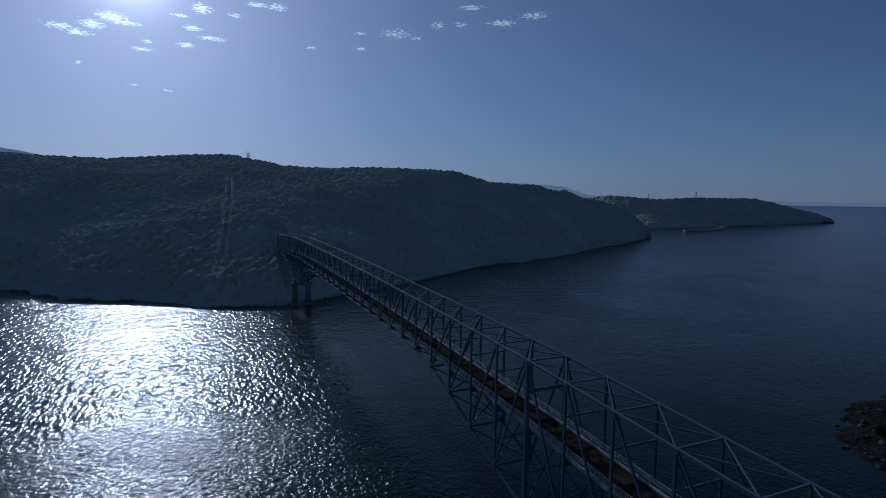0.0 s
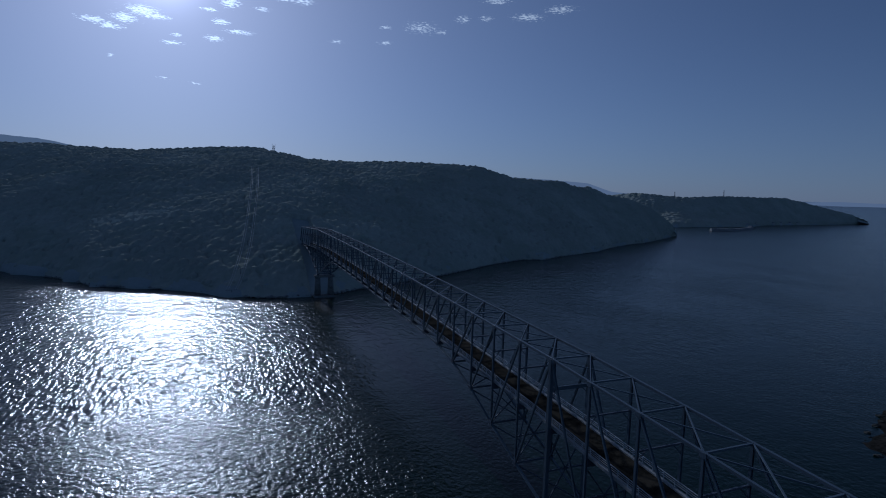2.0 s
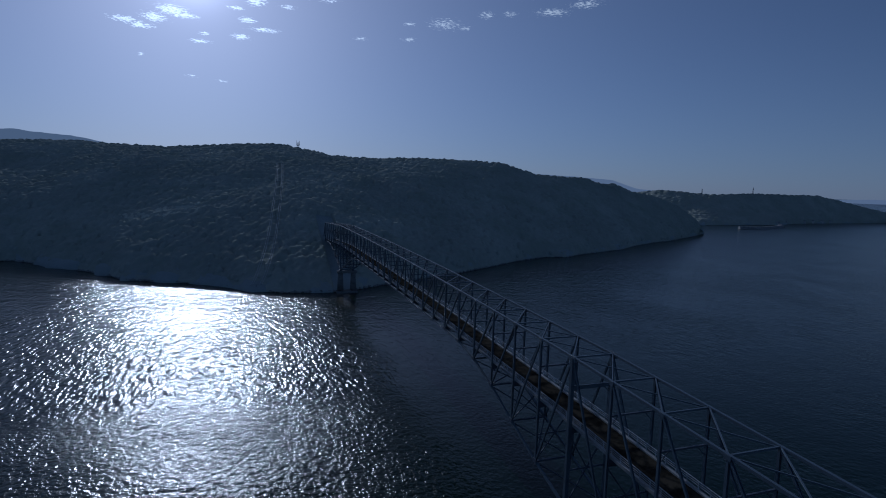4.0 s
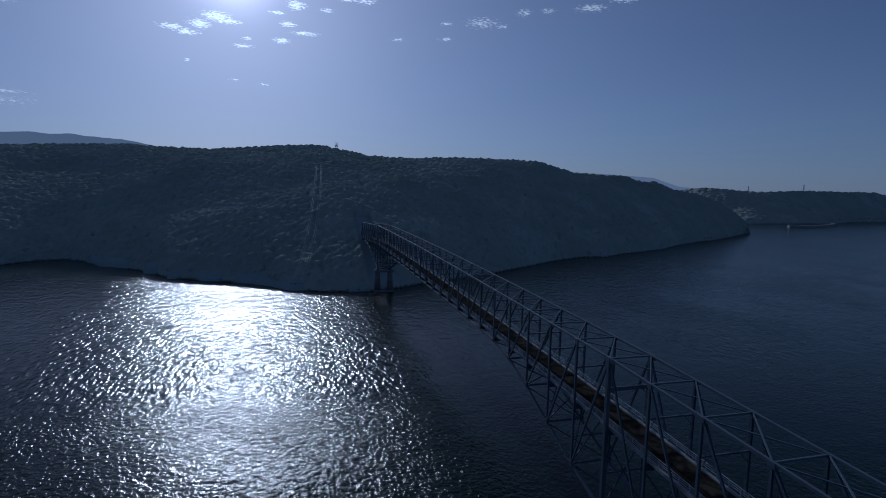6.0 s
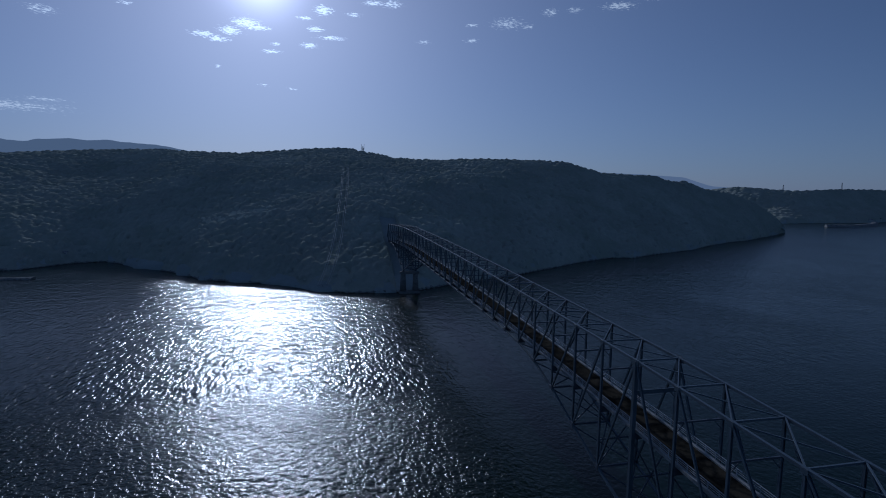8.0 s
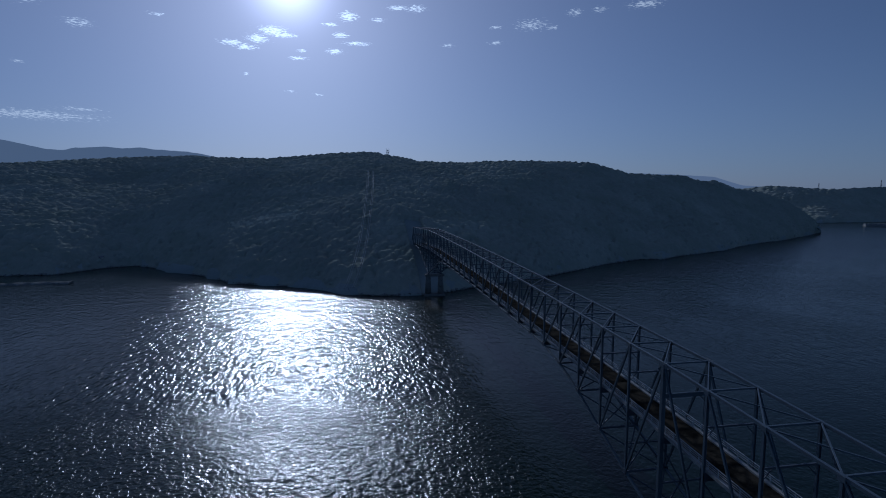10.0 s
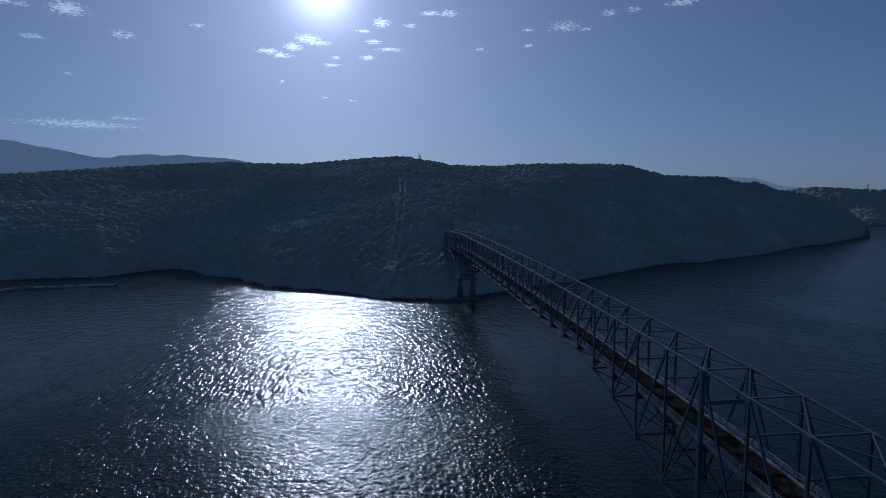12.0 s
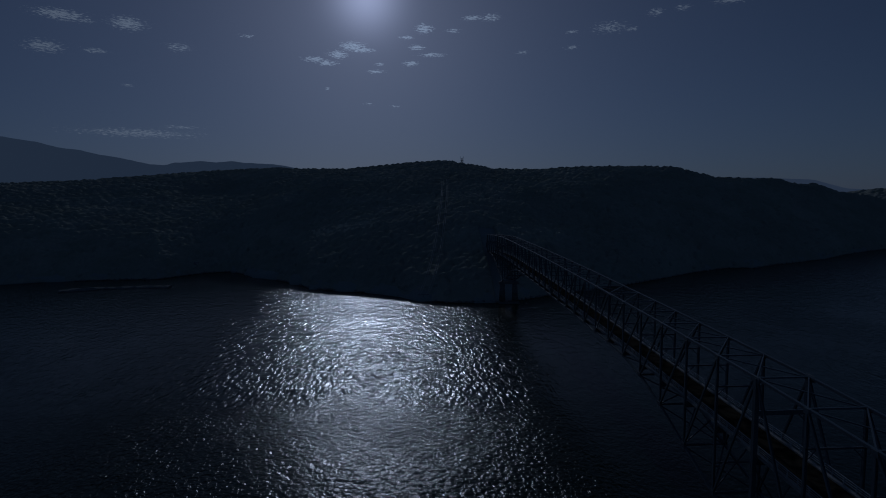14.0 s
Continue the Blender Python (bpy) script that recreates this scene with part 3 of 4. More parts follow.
def plant_far_shore():
    rng = np.random.default_rng(4)
    wood, grove = [], []
    # crowns that stand out of the roof of the wood
    while len(wood) < 7000:
        a, s = rng.uniform(-36, 44.4), rng.uniform(0.004, 1.0) ** 0.8
        x, y, z = coast_point(a, s, *FAR_COAST)
        if (abs(x) < 11 and y < 480) or in_grove(a, s):
            continue
        size = rng.uniform(1.2, 3.4)
        wood.append((x, y, z + 2.6, size, rng.uniform(0.7, 1.3), *slope_normal(a, s, *FAR_COAST)))
    while len(grove) < 620:
        a, s = rng.uniform(-14, -3), rng.uniform(0.2, 0.37)
        if in_grove(a, s):
            x, y, z = coast_point(a, s, *FAR_COAST)
            size = rng.uniform(1.8, 3.0)
            grove.append((x, y, z + 3.6, size, rng.uniform(0.7, 1.1), *slope_normal(a, s, *FAR_COAST)))
    # trees that stand up along the ridge
    for _ in range(520):
        a = rng.uniform(-34, 38)
        x, y, z = coast_point(a, rng.uniform(0.985, 1.01), *FAR_COAST)
        size = rng.uniform(1.2, 2.3)
        wood.append((x, y, z + 0.5 * size + 1.6, size, rng.uniform(0.7, 1.2), *slope_normal(a, 0.99, *FAR_COAST)))
    canopy_sheet("woodland", "dense dark green broadleaf woodland lightened for haze covering the hill", FAR_COAST, -60, 44.6, 0.13, 250, 6.0, 5.2, 1.7, lambda x, y: (np.abs(x) < 8) & (y < 440))
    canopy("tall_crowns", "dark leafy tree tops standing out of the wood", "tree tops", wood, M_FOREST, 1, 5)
    canopy("bamboo_grove", "paler green bamboo grove on the wooded slope", "grove", grove, M_GROVE, 1, 6)


def plant_cape():
    rng = np.random.default_rng(8)
    canopy_sheet("cape_woodland", "dark low woodland covering the cape", CAPE_COAST, 34, 59.4, 0.1, 120, 11.0, 6.0, 4.4)
    tops = []
    for _ in range(500):
        a = rng.uniform(36, 59.2)
        x, y, z = coast_point(a, rng.uniform(0.97, 1.01), *CAPE_COAST)
        tops.append((x, y, z + 3.5, rng.uniform(2.0, 3.8), rng.uniform(0.5, 1.0), *slope_normal(a, 0.98, *CAPE_COAST)))
    canopy("cape_tree_tops", "uneven dark tree tops along the cape's ridge", "tree tops", tops, M_FOREST, 1, 9)


plant_far_shore()
plant_cape()


def build_backdrop(name, label, rows, r0, r1, mat):
    """A far range: rows of bearing and skyline elevation in degrees."""
    angles = np.arange(rows[0][0], rows[-1][0] + 0.01, 0.35)
    verts, faces = [], []
    for a in angles:
        top = EYE.z + r0 * math.tan(radians(at_bearing(rows, a)))
        top += relief(a * 40, 0, 60) * 0.02 * max(top - 60, 0)
        for r, z in ((r0 - 500, -5 + 0.2 * top), (r0 - 200, 0.62 * top), (r0, top), (r1, 0.5 * top)):
            verts.append((EYE.x + r * math.sin(radians(a)), EYE.y + r * math.cos(radians(a)), z))
    for i in range(len(angles) - 1):
        for j in range(3):
            faces.append((i * 4 + j, i * 4 + j + 1, i * 4 + j + 5, i * 4 + j + 4))
    ob = new(name, mesh_of(name, verts, faces, mat, True))
    return tagged(ob, label, "mountain", kind="structure")


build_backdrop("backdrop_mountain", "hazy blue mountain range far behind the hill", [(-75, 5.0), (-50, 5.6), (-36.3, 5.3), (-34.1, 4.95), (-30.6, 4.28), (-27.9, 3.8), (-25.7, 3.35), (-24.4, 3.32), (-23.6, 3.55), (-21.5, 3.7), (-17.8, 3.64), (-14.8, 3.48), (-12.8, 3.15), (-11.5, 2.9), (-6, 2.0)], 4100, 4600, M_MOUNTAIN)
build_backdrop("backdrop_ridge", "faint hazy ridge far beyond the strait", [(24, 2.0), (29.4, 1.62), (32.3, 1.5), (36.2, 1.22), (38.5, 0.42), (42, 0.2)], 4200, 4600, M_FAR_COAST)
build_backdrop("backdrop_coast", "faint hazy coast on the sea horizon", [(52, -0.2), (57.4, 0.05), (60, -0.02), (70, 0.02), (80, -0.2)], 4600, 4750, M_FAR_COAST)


# ---- the bridge ----
PANEL, HALF, X0 = 12.5, 4.585, 0.085
BASE = Vector((X0, 150, 0))


def chord_top(y):
    return 45 + 0.01 * y + 5e-5 * (22500 - (y - 150) ** 2) - 0.02 * max(0, -y) - 0.035 * max(0, y - 300)


HAUNCH = [(0, 31.2), (12.5, 28.0), (25, 24.2), (37.5, 20.0), (50, 17.0), (62.5, 15.5), (75, 15.2)]


def chord_low(y):
    return chord_top(y) - at_bearing(HAUNCH, min(abs(y), abs(y - 300)))


def deck(y):
    return chord_top(y) - 13.9


def build_bridge():
    bridge = thing("truss_bridge", BASE, "blue-grey painted steel truss road bridge on two concrete piers", "bridge")
    box, sec = unit_box(M_STEEL), unit_section(M_STEEL)
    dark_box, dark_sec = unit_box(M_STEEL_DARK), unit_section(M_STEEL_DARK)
    slab, kerb_me, rail_me = unit_box(M_ASPHALT), unit_box(M_CONCRETE), unit_box(M_RAIL)
    under = unit_box(M_CONCRETE)

    def beam(name, me, p0, p1, w, h, label="", side=None):
        return part(name, me, bridge, along(p0, p1, w, h, BASE, side), label)

    def on(holder, ob):
        """Hangs a piece on a part of the bridge, where it stands."""
        ob.parent = holder
        ob.matrix_parent_inverse = holder.matrix_basis.inverted()

    kerbs = {}
    nodes = [-100 + PANEL * i for i in range(41)]
    left, right = X0 - HALF, X0 + HALF
    for i, y in enumerate(nodes):
        pier = y in (0, 300)
        end = i in (0, 40)
        zt, zl, zd = chord_top(y), chord_low(y), deck(y)
        for x in (left, right):
            out = -1 if x == left else 1
            if not end:
                w = 0.78 if pier else 0.45
                beam("post", sec if not pier else box, (x, y, zl), (x, y, zt), w * 0.95, w, side=(1, 0, 0))
                g = box_bm(0.06, 1.25 if not pier else 2.4, 0.85 if not pier else 1.15, 0.05)
                part("gusset_plate", from_bm("gusset", g, M_STEEL), bridge, Matrix.Translation(Vector((x + out * 0.27, y, zt - 0.2)) - BASE))
            g = box_bm(0.06, 1.5, 1.1, 0.05)
            part("gusset_plate", from_bm("gusset", g, M_STEEL_DARK), bridge, Matrix.Translation(Vector((x + out * 0.3, y, zl + 0.2)) - BASE))
            if i < 40:
                y2 = y + PANEL
                if 0 < i < 39:
                    beam("top_chord", box, (x, y, zt), (x, y2, chord_top(y2)), 0.47, 0.46)
                elif i == 0:
                    beam("end_post", box, (x, y, zl), (x, y2, chord_top(y2)), 0.7, 0.7)
                else:
                    beam("end_post", box, (x, y2, chord_low(y2)), (x, y, zt), 0.7, 0.7)
                beam("bottom_chord", box, (x, y, zl), (x, y2, chord_low(y2)), 0.5, 0.5)
                # diagonals fall away from each pier towards the middles of the spans
                down = 0 <= y < 150 or y >= 300
                if 0 < i < 39:
                    if down:
                        beam("diagonal", sec, (x, y, zt), (x, y2, chord_low(y2)), 0.36, 0.38, side=(1, 0, 0))
                    else:
                        beam("diagonal", sec, (x, y2, chord_top(y2)), (x, y, zl), 0.36, 0.38, side=(1, 0, 0))
        # cross frames
        if not end:
            beam("top_strut", box, (left, y, zt), (right, y, zt), 0.28, 0.3)
            low = zt - 6.2
            d = 0.8 if pier else 0.3
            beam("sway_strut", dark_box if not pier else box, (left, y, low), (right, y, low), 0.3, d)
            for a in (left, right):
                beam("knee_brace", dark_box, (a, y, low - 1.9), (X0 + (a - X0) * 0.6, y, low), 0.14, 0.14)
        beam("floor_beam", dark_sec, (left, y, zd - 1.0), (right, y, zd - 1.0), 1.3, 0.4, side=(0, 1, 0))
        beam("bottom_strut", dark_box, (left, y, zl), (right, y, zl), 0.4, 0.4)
        gap = zd - 1.6 - zl
        if gap > 3:
            for a, b in ((left, right), (right, left)):
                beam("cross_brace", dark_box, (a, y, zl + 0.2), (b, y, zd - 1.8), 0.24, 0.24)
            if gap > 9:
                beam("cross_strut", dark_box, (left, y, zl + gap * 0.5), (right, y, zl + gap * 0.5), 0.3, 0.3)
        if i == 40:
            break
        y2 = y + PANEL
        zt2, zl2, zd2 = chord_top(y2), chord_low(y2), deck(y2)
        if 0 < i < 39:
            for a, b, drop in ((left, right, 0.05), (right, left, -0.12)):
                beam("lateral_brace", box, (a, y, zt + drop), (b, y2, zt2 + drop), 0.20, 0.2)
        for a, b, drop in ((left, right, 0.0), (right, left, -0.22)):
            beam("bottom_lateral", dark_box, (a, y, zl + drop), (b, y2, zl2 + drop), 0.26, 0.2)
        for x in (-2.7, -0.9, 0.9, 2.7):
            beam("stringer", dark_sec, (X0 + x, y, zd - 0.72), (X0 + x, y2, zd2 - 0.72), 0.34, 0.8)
        beam("deck_slab", under, (X0, y + 0.02, zd - 0.22), (X0, y2 - 0.02, zd2 - 0.22), 7.9, 0.26)
        beam("road_surface", slab, (X0, y, zd - 0.055), (X0, y2, zd2 - 0.055), 6.5, 0.11)
        for s in (-1, 1):
            x = X0 + s * 3.62
            kerb = beam("kerb", kerb_me, (x, y + 0.03, zd + 0.06), (x, y2 - 0.03, zd2 + 0.06), 0.66, 0.40)
            xr = X0 + s * 3.72
            for h, t in ((0.62, 0.07), (0.98, 0.07), (1.36, 0.11)):
                on(kerb, beam("rail", rail_me, (xr, y, zd + 0.26 + h), (xr, y2, zd2 + 0.26 + h), t, t))
            kerbs[i, s] = kerb
    # rail posts: the nearest as parts, the rest as one
    far_posts = []
    post_bm = box_bm(0.12, 0.14, 1.36, 0.02, True)
    post_me = from_bm("rail post", post_bm, M_RAIL)
    for k in range(201):
        y = -100 + 2.5 * k
        for s in (-1, 1):
            p = Vector((X0 + s * 3.72, y, deck(y) + 0.26))
            if y < 150:
                on(kerbs[min(39, int((y + 100) // PANEL)), s], part("rail_post", post_me, bridge, Matrix.Translation(p - BASE)))
            else:
                far_posts.append(p - BASE)
    verts, faces = [], []
    for p in far_posts:
        n = len(verts)
        verts += [(p.x + a * 0.06, p.y + b * 0.07, p.z + c) for c in (0, 1.36) for a, b in ((-1, -1), (1, -1), (1, 1), (-1, 1))]
        faces += [(n, n + 3, n + 2, n + 1), (n + 4, n + 5, n + 6, n + 7)] + [(n + q, n + (q + 1) % 4, n + 4 + (q + 1) % 4, n + 4 + q) for q in range(4)]
    tagged(part("rail_posts_far", mesh_of("rail posts", verts, faces, M_RAIL), bridge), kind="stuff")


build_bridge()


def build_pier(y):
    top = chord_low(y) - 0.9
    pier = thing("bridge_pier", (X0, y, 0), "tall weathered concrete bridge pier standing in the water", "pier", "bridge piers")
    part("footing", from_bm("footing", box_bm(15, 7, 4, 0.3), M_PIER), pier, Matrix.Translation((0, 0, -0.6)))
    for x in (-HALF, HALF):
        bm = bmesh.new()
        bmesh.ops.create_cone(bm, cap_ends=True, segments=20, radius1=2.3, radius2=1.8, depth=top - 3.2)
        part("column", from_bm("column", bm, M_PIER, True), pier, Matrix.Translation((x, 0, 1.9 + (top - 3.2) / 2)))
        part("bearing", from_bm("bearing", box_bm(1.5, 1.5, 0.7, 0.08), M_STEEL_DARK), pier, Matrix.Translation((x, 0, top + 0.35)))
    part("cap_beam", from_bm("cap", box_bm(14, 4.4, 1.6, 0.15), M_PIER), pier, Matrix.Translation((0, 0, top - 0.8)))


build_pier(0)
build_pier(300)


# ---- the far end of the bridge ----
def build_abutment(y, sign):
    zl, zd = chord_low(y), deck(y)
    ob = thing("bridge_abutment", (X0, y, 0), "weathered concrete bridge abutment on the wooded bank", "abutment", "bridge abutments")
    part("seat", from_bm("seat", box_bm(13, 5, 14, 0.2), M_PIER), ob, Matrix.Translation((0, sign * 2.6, zl - 7.7)))
    part("back_wall", from_bm("back wall", box_bm(9.4, 1.2, zd - zl + 0.4, 0.1), M_PIER), ob, Matrix.Translation((0, sign * 3.2, (zl + zd) / 2 - 0.9)))
    for x in (-HALF, HALF):
        part("wing_wall", from_bm("wing wall", box_bm(0.8, 14, 9, 0.1), M_PIER), ob, Matrix.Translation((x, sign * 11, zd - 5.2)))
    road = new("road_approach", mesh_of("approach", [(X0 - 4.2, y + sign * 2, zd), (X0 + 4.2, y + sign * 2, zd), (X0 + 4.2, y + sign * 60, zd + 0.6), (X0 - 4.2, y + sign * 60, zd + 0.6), (X0 - 4.2, y + sign * 2, zd - 3), (X0 + 4.2, y + sign * 2, zd - 3), (X0 + 4.2, y + sign * 60, zd - 3), (X0 - 4.2, y + sign * 60, zd - 3)], [(0, 1, 2, 3), (0, 4, 5, 1), (1, 5, 6, 2), (2, 6, 7, 3), (3, 7, 4, 0)], M_ASPHALT))
    tagged(road, "brown asphalt approach road behind the abutment", "road", kind="structure")


build_abutment(400, 1)
build_abutment(-100, -1)


# ---- the near bank, with the rocky point ----
def near_height(x, y):
    """Height of the near bank: a rocky point in the east and rising ground behind the abutment."""
    h = -4.0
    d = math.hypot((x - 184) / 68, (y + 8) / 42)
    h = max(h, 7 * (1 - d) + 5 * max(0.0, 0.55 - d) + relief(x, y, 20) * 2.0 * (1.2 - min(d, 1.2)) + relief(x, y, 6, 2) * 0.5)
    line = -84 + 0.0011 * max(0, x) ** 2 - 0.00045 * min(0, x) ** 2
    back = (line - y) * 1.25
    return max(h, min(26.5 + relief(x, y, 60) * 1.5, back + relief(x, y, 14) * 1.6) if back > -4 else h)


def build_near_bank():
    xs, ys = np.concatenate([np.arange(-420, 90, 7.0), np.arange(90, 341, 2.5)]), np.concatenate([np.arange(-420, -60, 6.0), np.arange(-60, 56, 2.0)])
    verts = [(x, y, near_height(x, y)) for x in xs for y in ys]
    n = len(ys)
    faces = [(i * n + j, (i + 1) * n + j, (i + 1) * n + j + 1, i * n + j + 1) for i in range(len(xs) - 1) for j in range(n - 1)]
    faces = [f for f in faces if max(verts[k][2] for k in f) > -3.9]
    ob = new("ground_near_bank", mesh_of("near bank", verts, faces, M_ROCK, True))
    tagged(ob, "rocky near bank with a dark stony point", "bank", kind="structure")


build_near_bank()


def rock_mesh(k):
    bm = bmesh.new()
    bmesh.ops.create_icosphere(bm, subdivisions=2, radius=1)
    for v in bm.verts:
        c = v.co * 1.3 + Vector((k * 7.7, 1.3, 0))
        v.co *= 1 + 0.35 * noise.noise(c) + 0.22 * noise.cell(c * 1.6)
        v.co.z *= 0.62
    return from_bm("boulder", bm, M_BOULDER)


def scatter_boulders():
    rng = np.random.default_rng(21)
    meshes = [rock_mesh(k) for k in range(6)]
    made = 0
    while made < 190:
        x, y = rng.uniform(98, 190), rng.uniform(-40, 32)
        h = near_height(x, y)
        if not -0.3 < h < 2.6:
            continue
        ob = new("boulder", meshes[rng.integers(6)])
        size = 0.25 + 0.9 * rng.uniform() ** 2
        ob.location = (x, y, max(h, -0.3) + 0.1 * size)
        ob.rotation_euler = (rng.uniform(-0.3, 0.3), rng.uniform(-0.3, 0.3), rng.uniform(0, 6.28))
        ob.scale = (size * rng.uniform(0.8, 1.4), size, size * rng.uniform(0.7, 1.1))
        tagged(ob, "grey-brown wet boulder at the water's edge", "boulder", "boulders on the point")
        made += 1


scatter_boulders()


def plant_near():
    rng = np.random.default_rng(31)
    places = []
    while len(places) < 2000:
        x, y = rng.uniform(108, 285), rng.uniform(-50, 40)
        h = near_height(x, y)
        if h < 2.2 + 1.8 * relief(x, y, 9):
            continue
        size = rng.uniform(0.8, 2.2)
        places.append((x, y, h + size * 0.2, size, rng.uniform(0.7, 1.2)))
    canopy("shrubs", "low dark shrubs covering the rocky point", "shrubs", places, M_SHRUB, 0, 32)


plant_near()


# ---- far shore details ----
def shore_rocks():
    """Pale boulders and ledges along the far water line."""
    rng = np.random.default_rng(41)
    places = []
    for _ in range(1500):
        a = rng.uniform(-32, 44.4)
        x, y, z = coast_point(a, rng.uniform(0.0, 0.008), FAR_SHORE, FAR_RIDGE, FAR_RIDGE_EL, FAR_TREES, FAR_POWER)
        size = rng.uniform(0.5, 2.2)
        places.append((x, y, 0.3, size, rng.uniform(0.4, 0.8)))
    canopy("shore_rocks", "dark wet rocks along the wooded far shore", "rocks", places, M_LEDGE, 1, 42)


shore_rocks()


def lattice_tower(name, place, height, foot, label, group=""):
    ob = thing(name, place, label, "mast", group)
    box = unit_box(M_STEEL_DARK)
    taper = 0.3
    for sx, sy in ((-1, -1), (1, -1), (1, 1), (-1, 1)):
        part("leg", box, ob, along((sx * foot, sy * foot, -2), (sx * foot * taper, sy * foot * taper, height), 0.3, 0.3))
    levels = 6
    for k in range(levels):
        h0, h1 = height * k / levels, height * (k + 1) / levels
        f0, f1 = foot * (1 - (1 - taper) * k / levels), foot * (1 - (1 - taper) * (k + 1) / levels)
        ring = [(-1, -1), (1, -1), (1, 1), (-1, 1)]
        for q in range(4):
            (ax, ay), (bx, by) = ring[q], ring[(q + 1) % 4]
            part("brace", box, ob, along((ax * f0, ay * f0, h0), (bx * f1, by * f1, h1), 0.18, 0.18))
            part("girt", box, ob, along((ax * f1, ay * f1, h1), (bx * f1, by * f1, h1), 0.18, 0.18))
    return ob


def on_coast(a, s):
    return coast_point(a, s, FAR_SHORE, FAR_RIDGE, FAR_RIDGE_EL, FAR_TREES, FAR_POWER)


def build_relay_tower():
    x, y, z = on_coast(4.27, 1.0)
    ob = lattice_tower("relay_tower", (x, y, z), 23, 2.6, "grey steel lattice relay tower on the wooded ridge")
    bm = box_bm(8.4, 8.4, 0.5, 0.1)
    part("platform", from_bm("platform", bm, M_STEEL_DARK), ob, Matrix.Translation((0, 0, 17)))
    bm = box_bm(5.2, 5.2, 0.4, 0.1)
    part("platform", from_bm("platform", bm, M_STEEL_DARK), ob, Matrix.Translation((0, 0, 20.5)))
    for sx in (-1, 1):
        part("antenna", unit_box(M_STEEL_DARK), ob, along((sx * 3.4, 0, 17), (sx * 3.4, 0, 27), 0.6, 0.6))
        bm = bmesh.new()
        bmesh.ops.create_cone(bm, cap_ends=True, segments=16, radius1=1.5, radius2=1.1, depth=1.0)
        part("dish", from_bm("dish", bm, M_WHITE, True), ob, pose(sx * 2.2, -1.8, 14.5, 90, 0, 20 * sx))
    ob.scale = (0.6, 0.6, 0.6)


build_relay_tower()


def build_masts():
    for a, s, h in ((44.28, 1.0, 21.4), (48.48, 1.0, 24.8)):
        x, y, z = coast_point(a, s, CAPE_SHORE, CAPE_RIDGE, CAPE_EL, CAPE_TREES, CAPE_POWER)
        lattice_tower("radio_mast", (x, y, z), h, 1.8, "slender grey radio mast on the wooded cape", "masts on the cape")


build_masts()


WIRE_ROUTE = [(2.5, 0.635, 7.8), (2.45, 0.466, 7.8), (2.06, 0.263, 7.8), (1.68, 0.154, 7.8), (0.97, 0.045, 7.8), (0.13, 0.002, 4.0)]


def build_power_line():
    """Two pairs of bare wires that come down the slope from pole to pole, on a route that bends towards the shore."""
    heads = []
    for a, s, height in WIRE_ROUTE:
        x, y, z = on_coast(a, s)
        z += 2.0 * min(1.0, s * 30)
        pole = thing("power_pole", (x, y, z), "slim dark power pole standing among trees on the slope", "pole", "power poles")
        bm = bmesh.new()
        bmesh.ops.create_cone(bm, cap_ends=True, segments=8, radius1=0.2, radius2=0.12, depth=height + 3)
        part("shaft", from_bm("shaft", bm, M_STEEL_DARK, True), pole, Matrix.Translation((0, 0, (height - 3) / 2)))
        part("crossarm", unit_box(M_STEEL_DARK), pole, along((-4.1, 0, height - 0.3), (4.1, 0, height - 0.3), 0.16, 0.16))
        for dx in (-3.8, -2.3, 2.3, 3.8):
            bm = bmesh.new()
            bmesh.ops.create_cone(bm, cap_ends=True, segments=8, radius1=0.09, radius2=0.06, depth=0.4)
            part("insulator", from_bm("insulator", bm, M_WHITE, True), pole, Matrix.Translation((dx, 0, height - 0.02)))
        heads.append(Vector((x, y, z + height + 0.2)))
    for dx in (-3.8, -2.3, 2.3, 3.8):
        curve = bpy.data.curves.new("wire", "CURVE")
        curve.dimensions, curve.bevel_depth, curve.bevel_resolution = "3D", 0.14, 1
        line = curve.splines.new("POLY")
        line.points.add(12 * (len(heads) - 1))
        for k in range(len(line.points)):
            span, u = min(k // 12, len(heads) - 2), k / 12 - min(k // 12, len(heads) - 2)
            p = heads[span].lerp(heads[span + 1], u)
            line.points[k].co = (p.x + dx, p.y, p.z - 4 * 1.4 * u * (1 - u), 1)
        curve.materials.append(M_WIRE)
        ob = new("power_wire", curve)
        tagged(ob, "bare pale power wire sagging down the wooded slope", "wire", "power wires")


build_power_line()


def strip_mesh(name, line, width, height, mat, rough=0.6):
    """A low mole along a plan line, with sloping sides."""
    verts, faces = [], []
    pts = [Vector(p) for p in line]
    dense = []
    for a, b in zip(pts, pts[1:]):
        dense += [a.lerp(b, k / 12) for k in range(12)]
    dense.append(pts[-1])
    for k, p in enumerate(dense):
        d = (dense[min(k + 1, len(dense) - 1)] - dense[max(k - 1, 0)]).normalized()
        side = Vector((-d.y, d.x))
        for off, z in ((-1.3, -2), (-0.7, height * 0.7), (-0.4, height), (0.4, height), (0.7, height * 0.7), (1.3, -2)):
            j = rough * relief(p.x + off * 9, p.y, 7)
            q = p + side * (off * width / 2 + j)
            verts.append((q.x, q.y, z + j * 0.5))
    for k in range(len(dense) - 1):
        faces += [(k * 6 + j, k * 6 + j + 1, k * 6 + j + 7, k * 6 + j + 6) for j in range(5)]
    faces += [tuple(range(5, -1, -1)), tuple(len(verts) - 6 + j for j in range(6))]
    return mesh_of(name, verts, faces, mat)


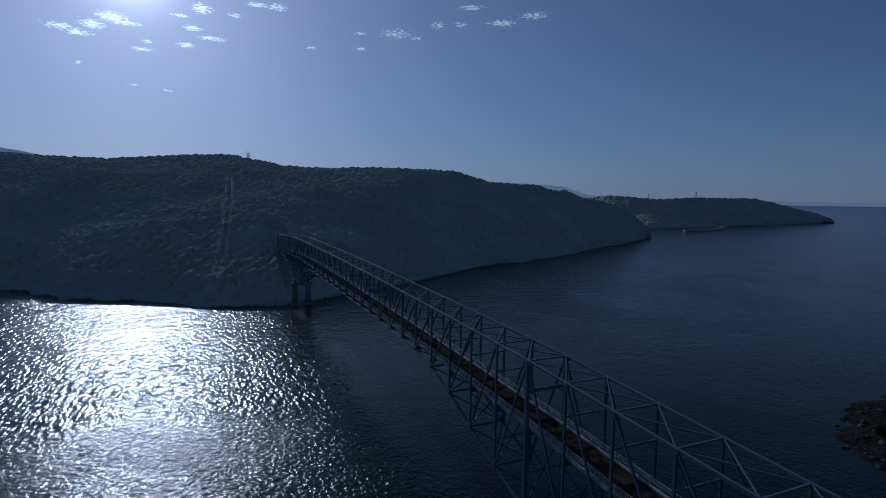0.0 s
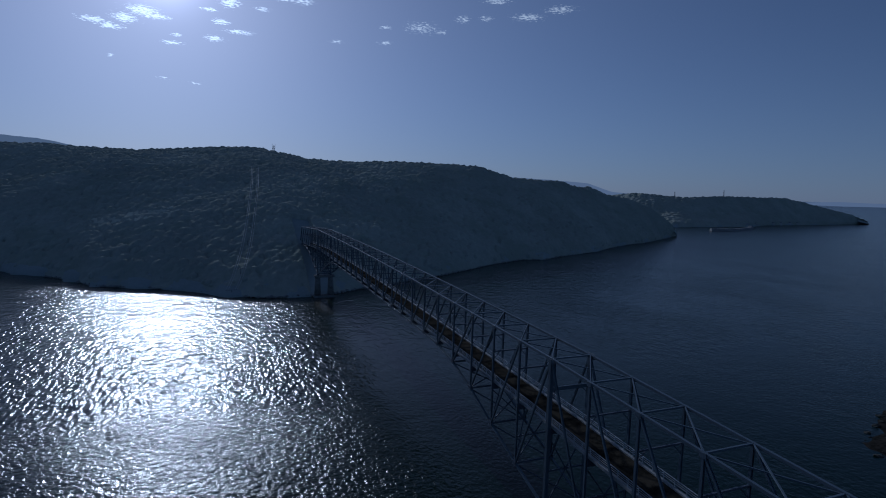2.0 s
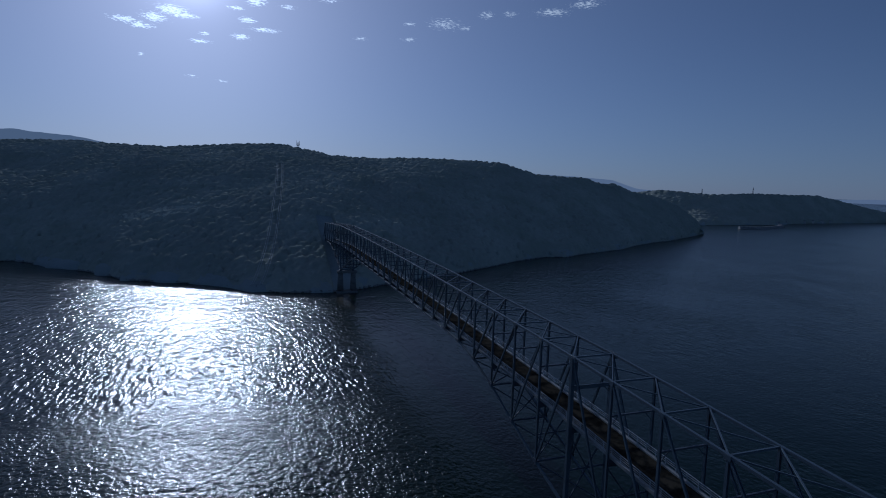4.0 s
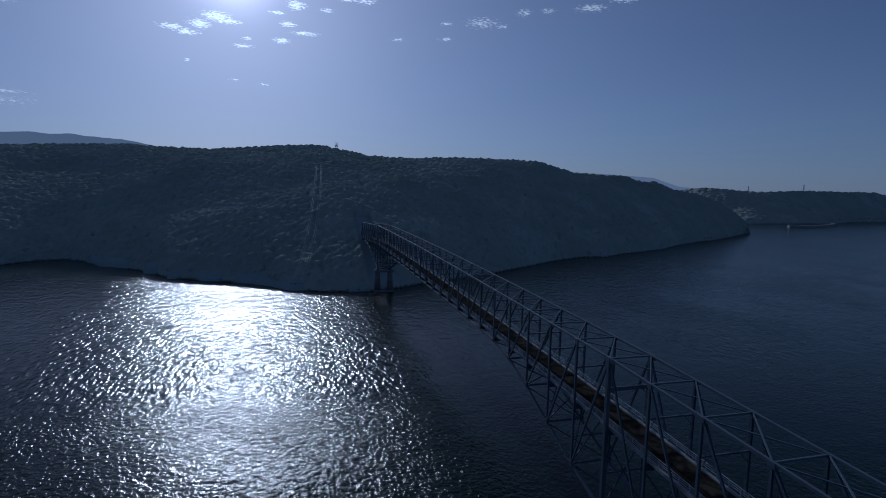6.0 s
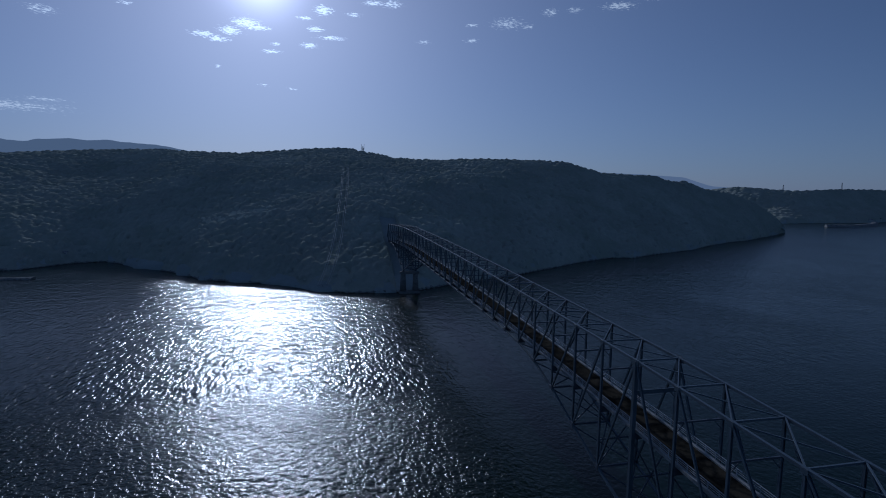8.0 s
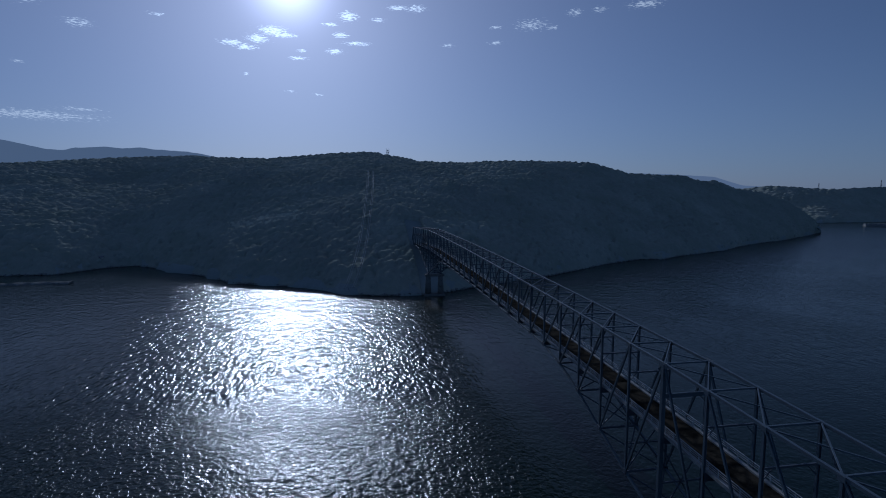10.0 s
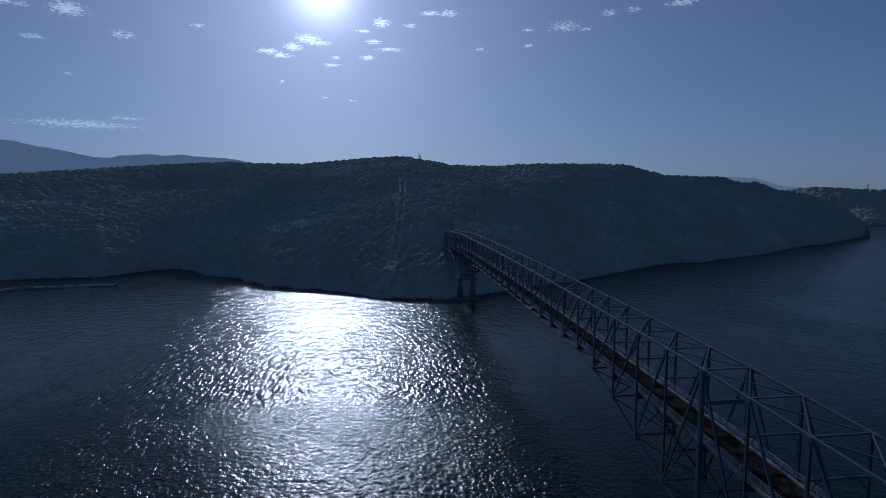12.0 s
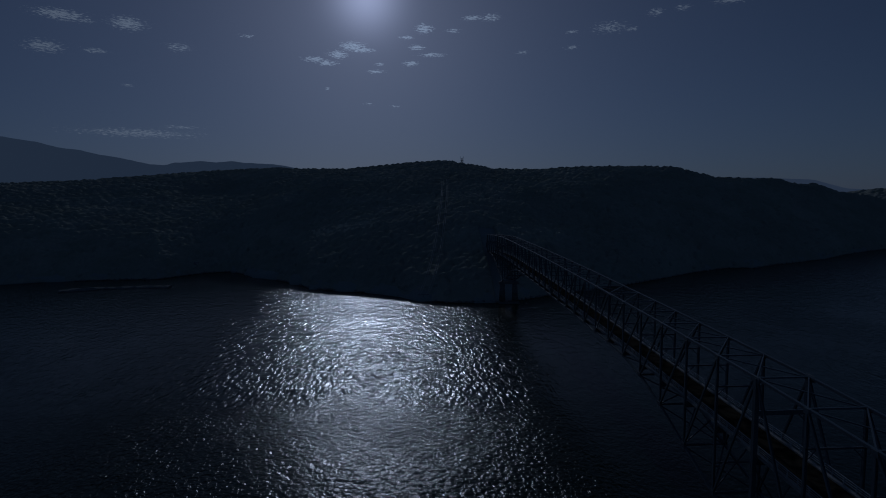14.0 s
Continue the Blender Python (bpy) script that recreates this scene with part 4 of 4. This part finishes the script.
def build_harbour():
    ob = new("breakwater", strip_mesh("breakwater", [(1040, 916), (1085, 893), (1215, 952), (1300, 1018)], 16, 6.0, M_MOLE, 1.2))
    tagged(ob, "long low dark breakwater off the cape", "breakwater")
    ob = new("rock_spit", strip_mesh("rock spit", [(-372, 384), (-340, 398), (-312, 401), (-286, 399)], 9, 1.6, M_LEDGE, 2.5))
    tagged(ob, "low dark rock spit lying in the bay", "spit")
    rng = np.random.default_rng(51)
    for a, s, w in ((50.6, 0.045, 16), (51.2, 0.06, 11), (52.6, 0.045, 13), (53.2, 0.07, 22), (53.8, 0.05, 12), (54.4, 0.045, 10), (49.6, 0.06, 12)):
        x, y, z = coast_point(a, s, CAPE_SHORE, CAPE_RIDGE, CAPE_EL, CAPE_TREES, CAPE_POWER)
        house((x, y, max(z, 1.0) - 1.5), w, 8.0, 4.5, rng.uniform(-20, 20) + 45, "white harbour building with a grey roof", "harbour buildings")


def house(place, w, d, h, turn, label, group=""):
    ob = thing("shed", place, label, "building", group)
    ob.rotation_euler = (0, 0, radians(turn))
    bm = box_bm(w, d, h + 8, 0.05)
    part("wall", from_bm("wall", bm, M_WHITE), ob, Matrix.Translation((0, 0, h / 2 - 4)))
    roof = mesh_of("roof", [(-w / 2 - 0.4, -d / 2 - 0.4, h), (w / 2 + 0.4, -d / 2 - 0.4, h), (w / 2 + 0.4, d / 2 + 0.4, h), (-w / 2 - 0.4, d / 2 + 0.4, h), (-w / 2 - 0.4, 0, h + d * 0.28), (w / 2 + 0.4, 0, h + d * 0.28)], [(0, 1, 5, 4), (2, 3, 4, 5), (0, 4, 3), (1, 2, 5), (3, 2, 1, 0)], M_ROOF)
    part("roof", roof, ob)
    part("door", from_bm("door", box_bm(1.2, 0.1, 2.1, 0.02), M_ROOF), ob, Matrix.Translation((w * 0.2, -d / 2 - 0.03, 1.05)))
    for k in (-0.28, -0.02):
        part("window", from_bm("window", box_bm(1.4, 0.1, 1.1, 0.02), M_STEEL_DARK), ob, Matrix.Translation((w * k, -d / 2 - 0.03, 1.8)))


build_harbour()
x, y, z = on_coast(-22.3, 0.035)
house((x, y, z + 1.0), 6.0, 4.0, 2.6, 10, "small white boat shed at the edge of the bay")
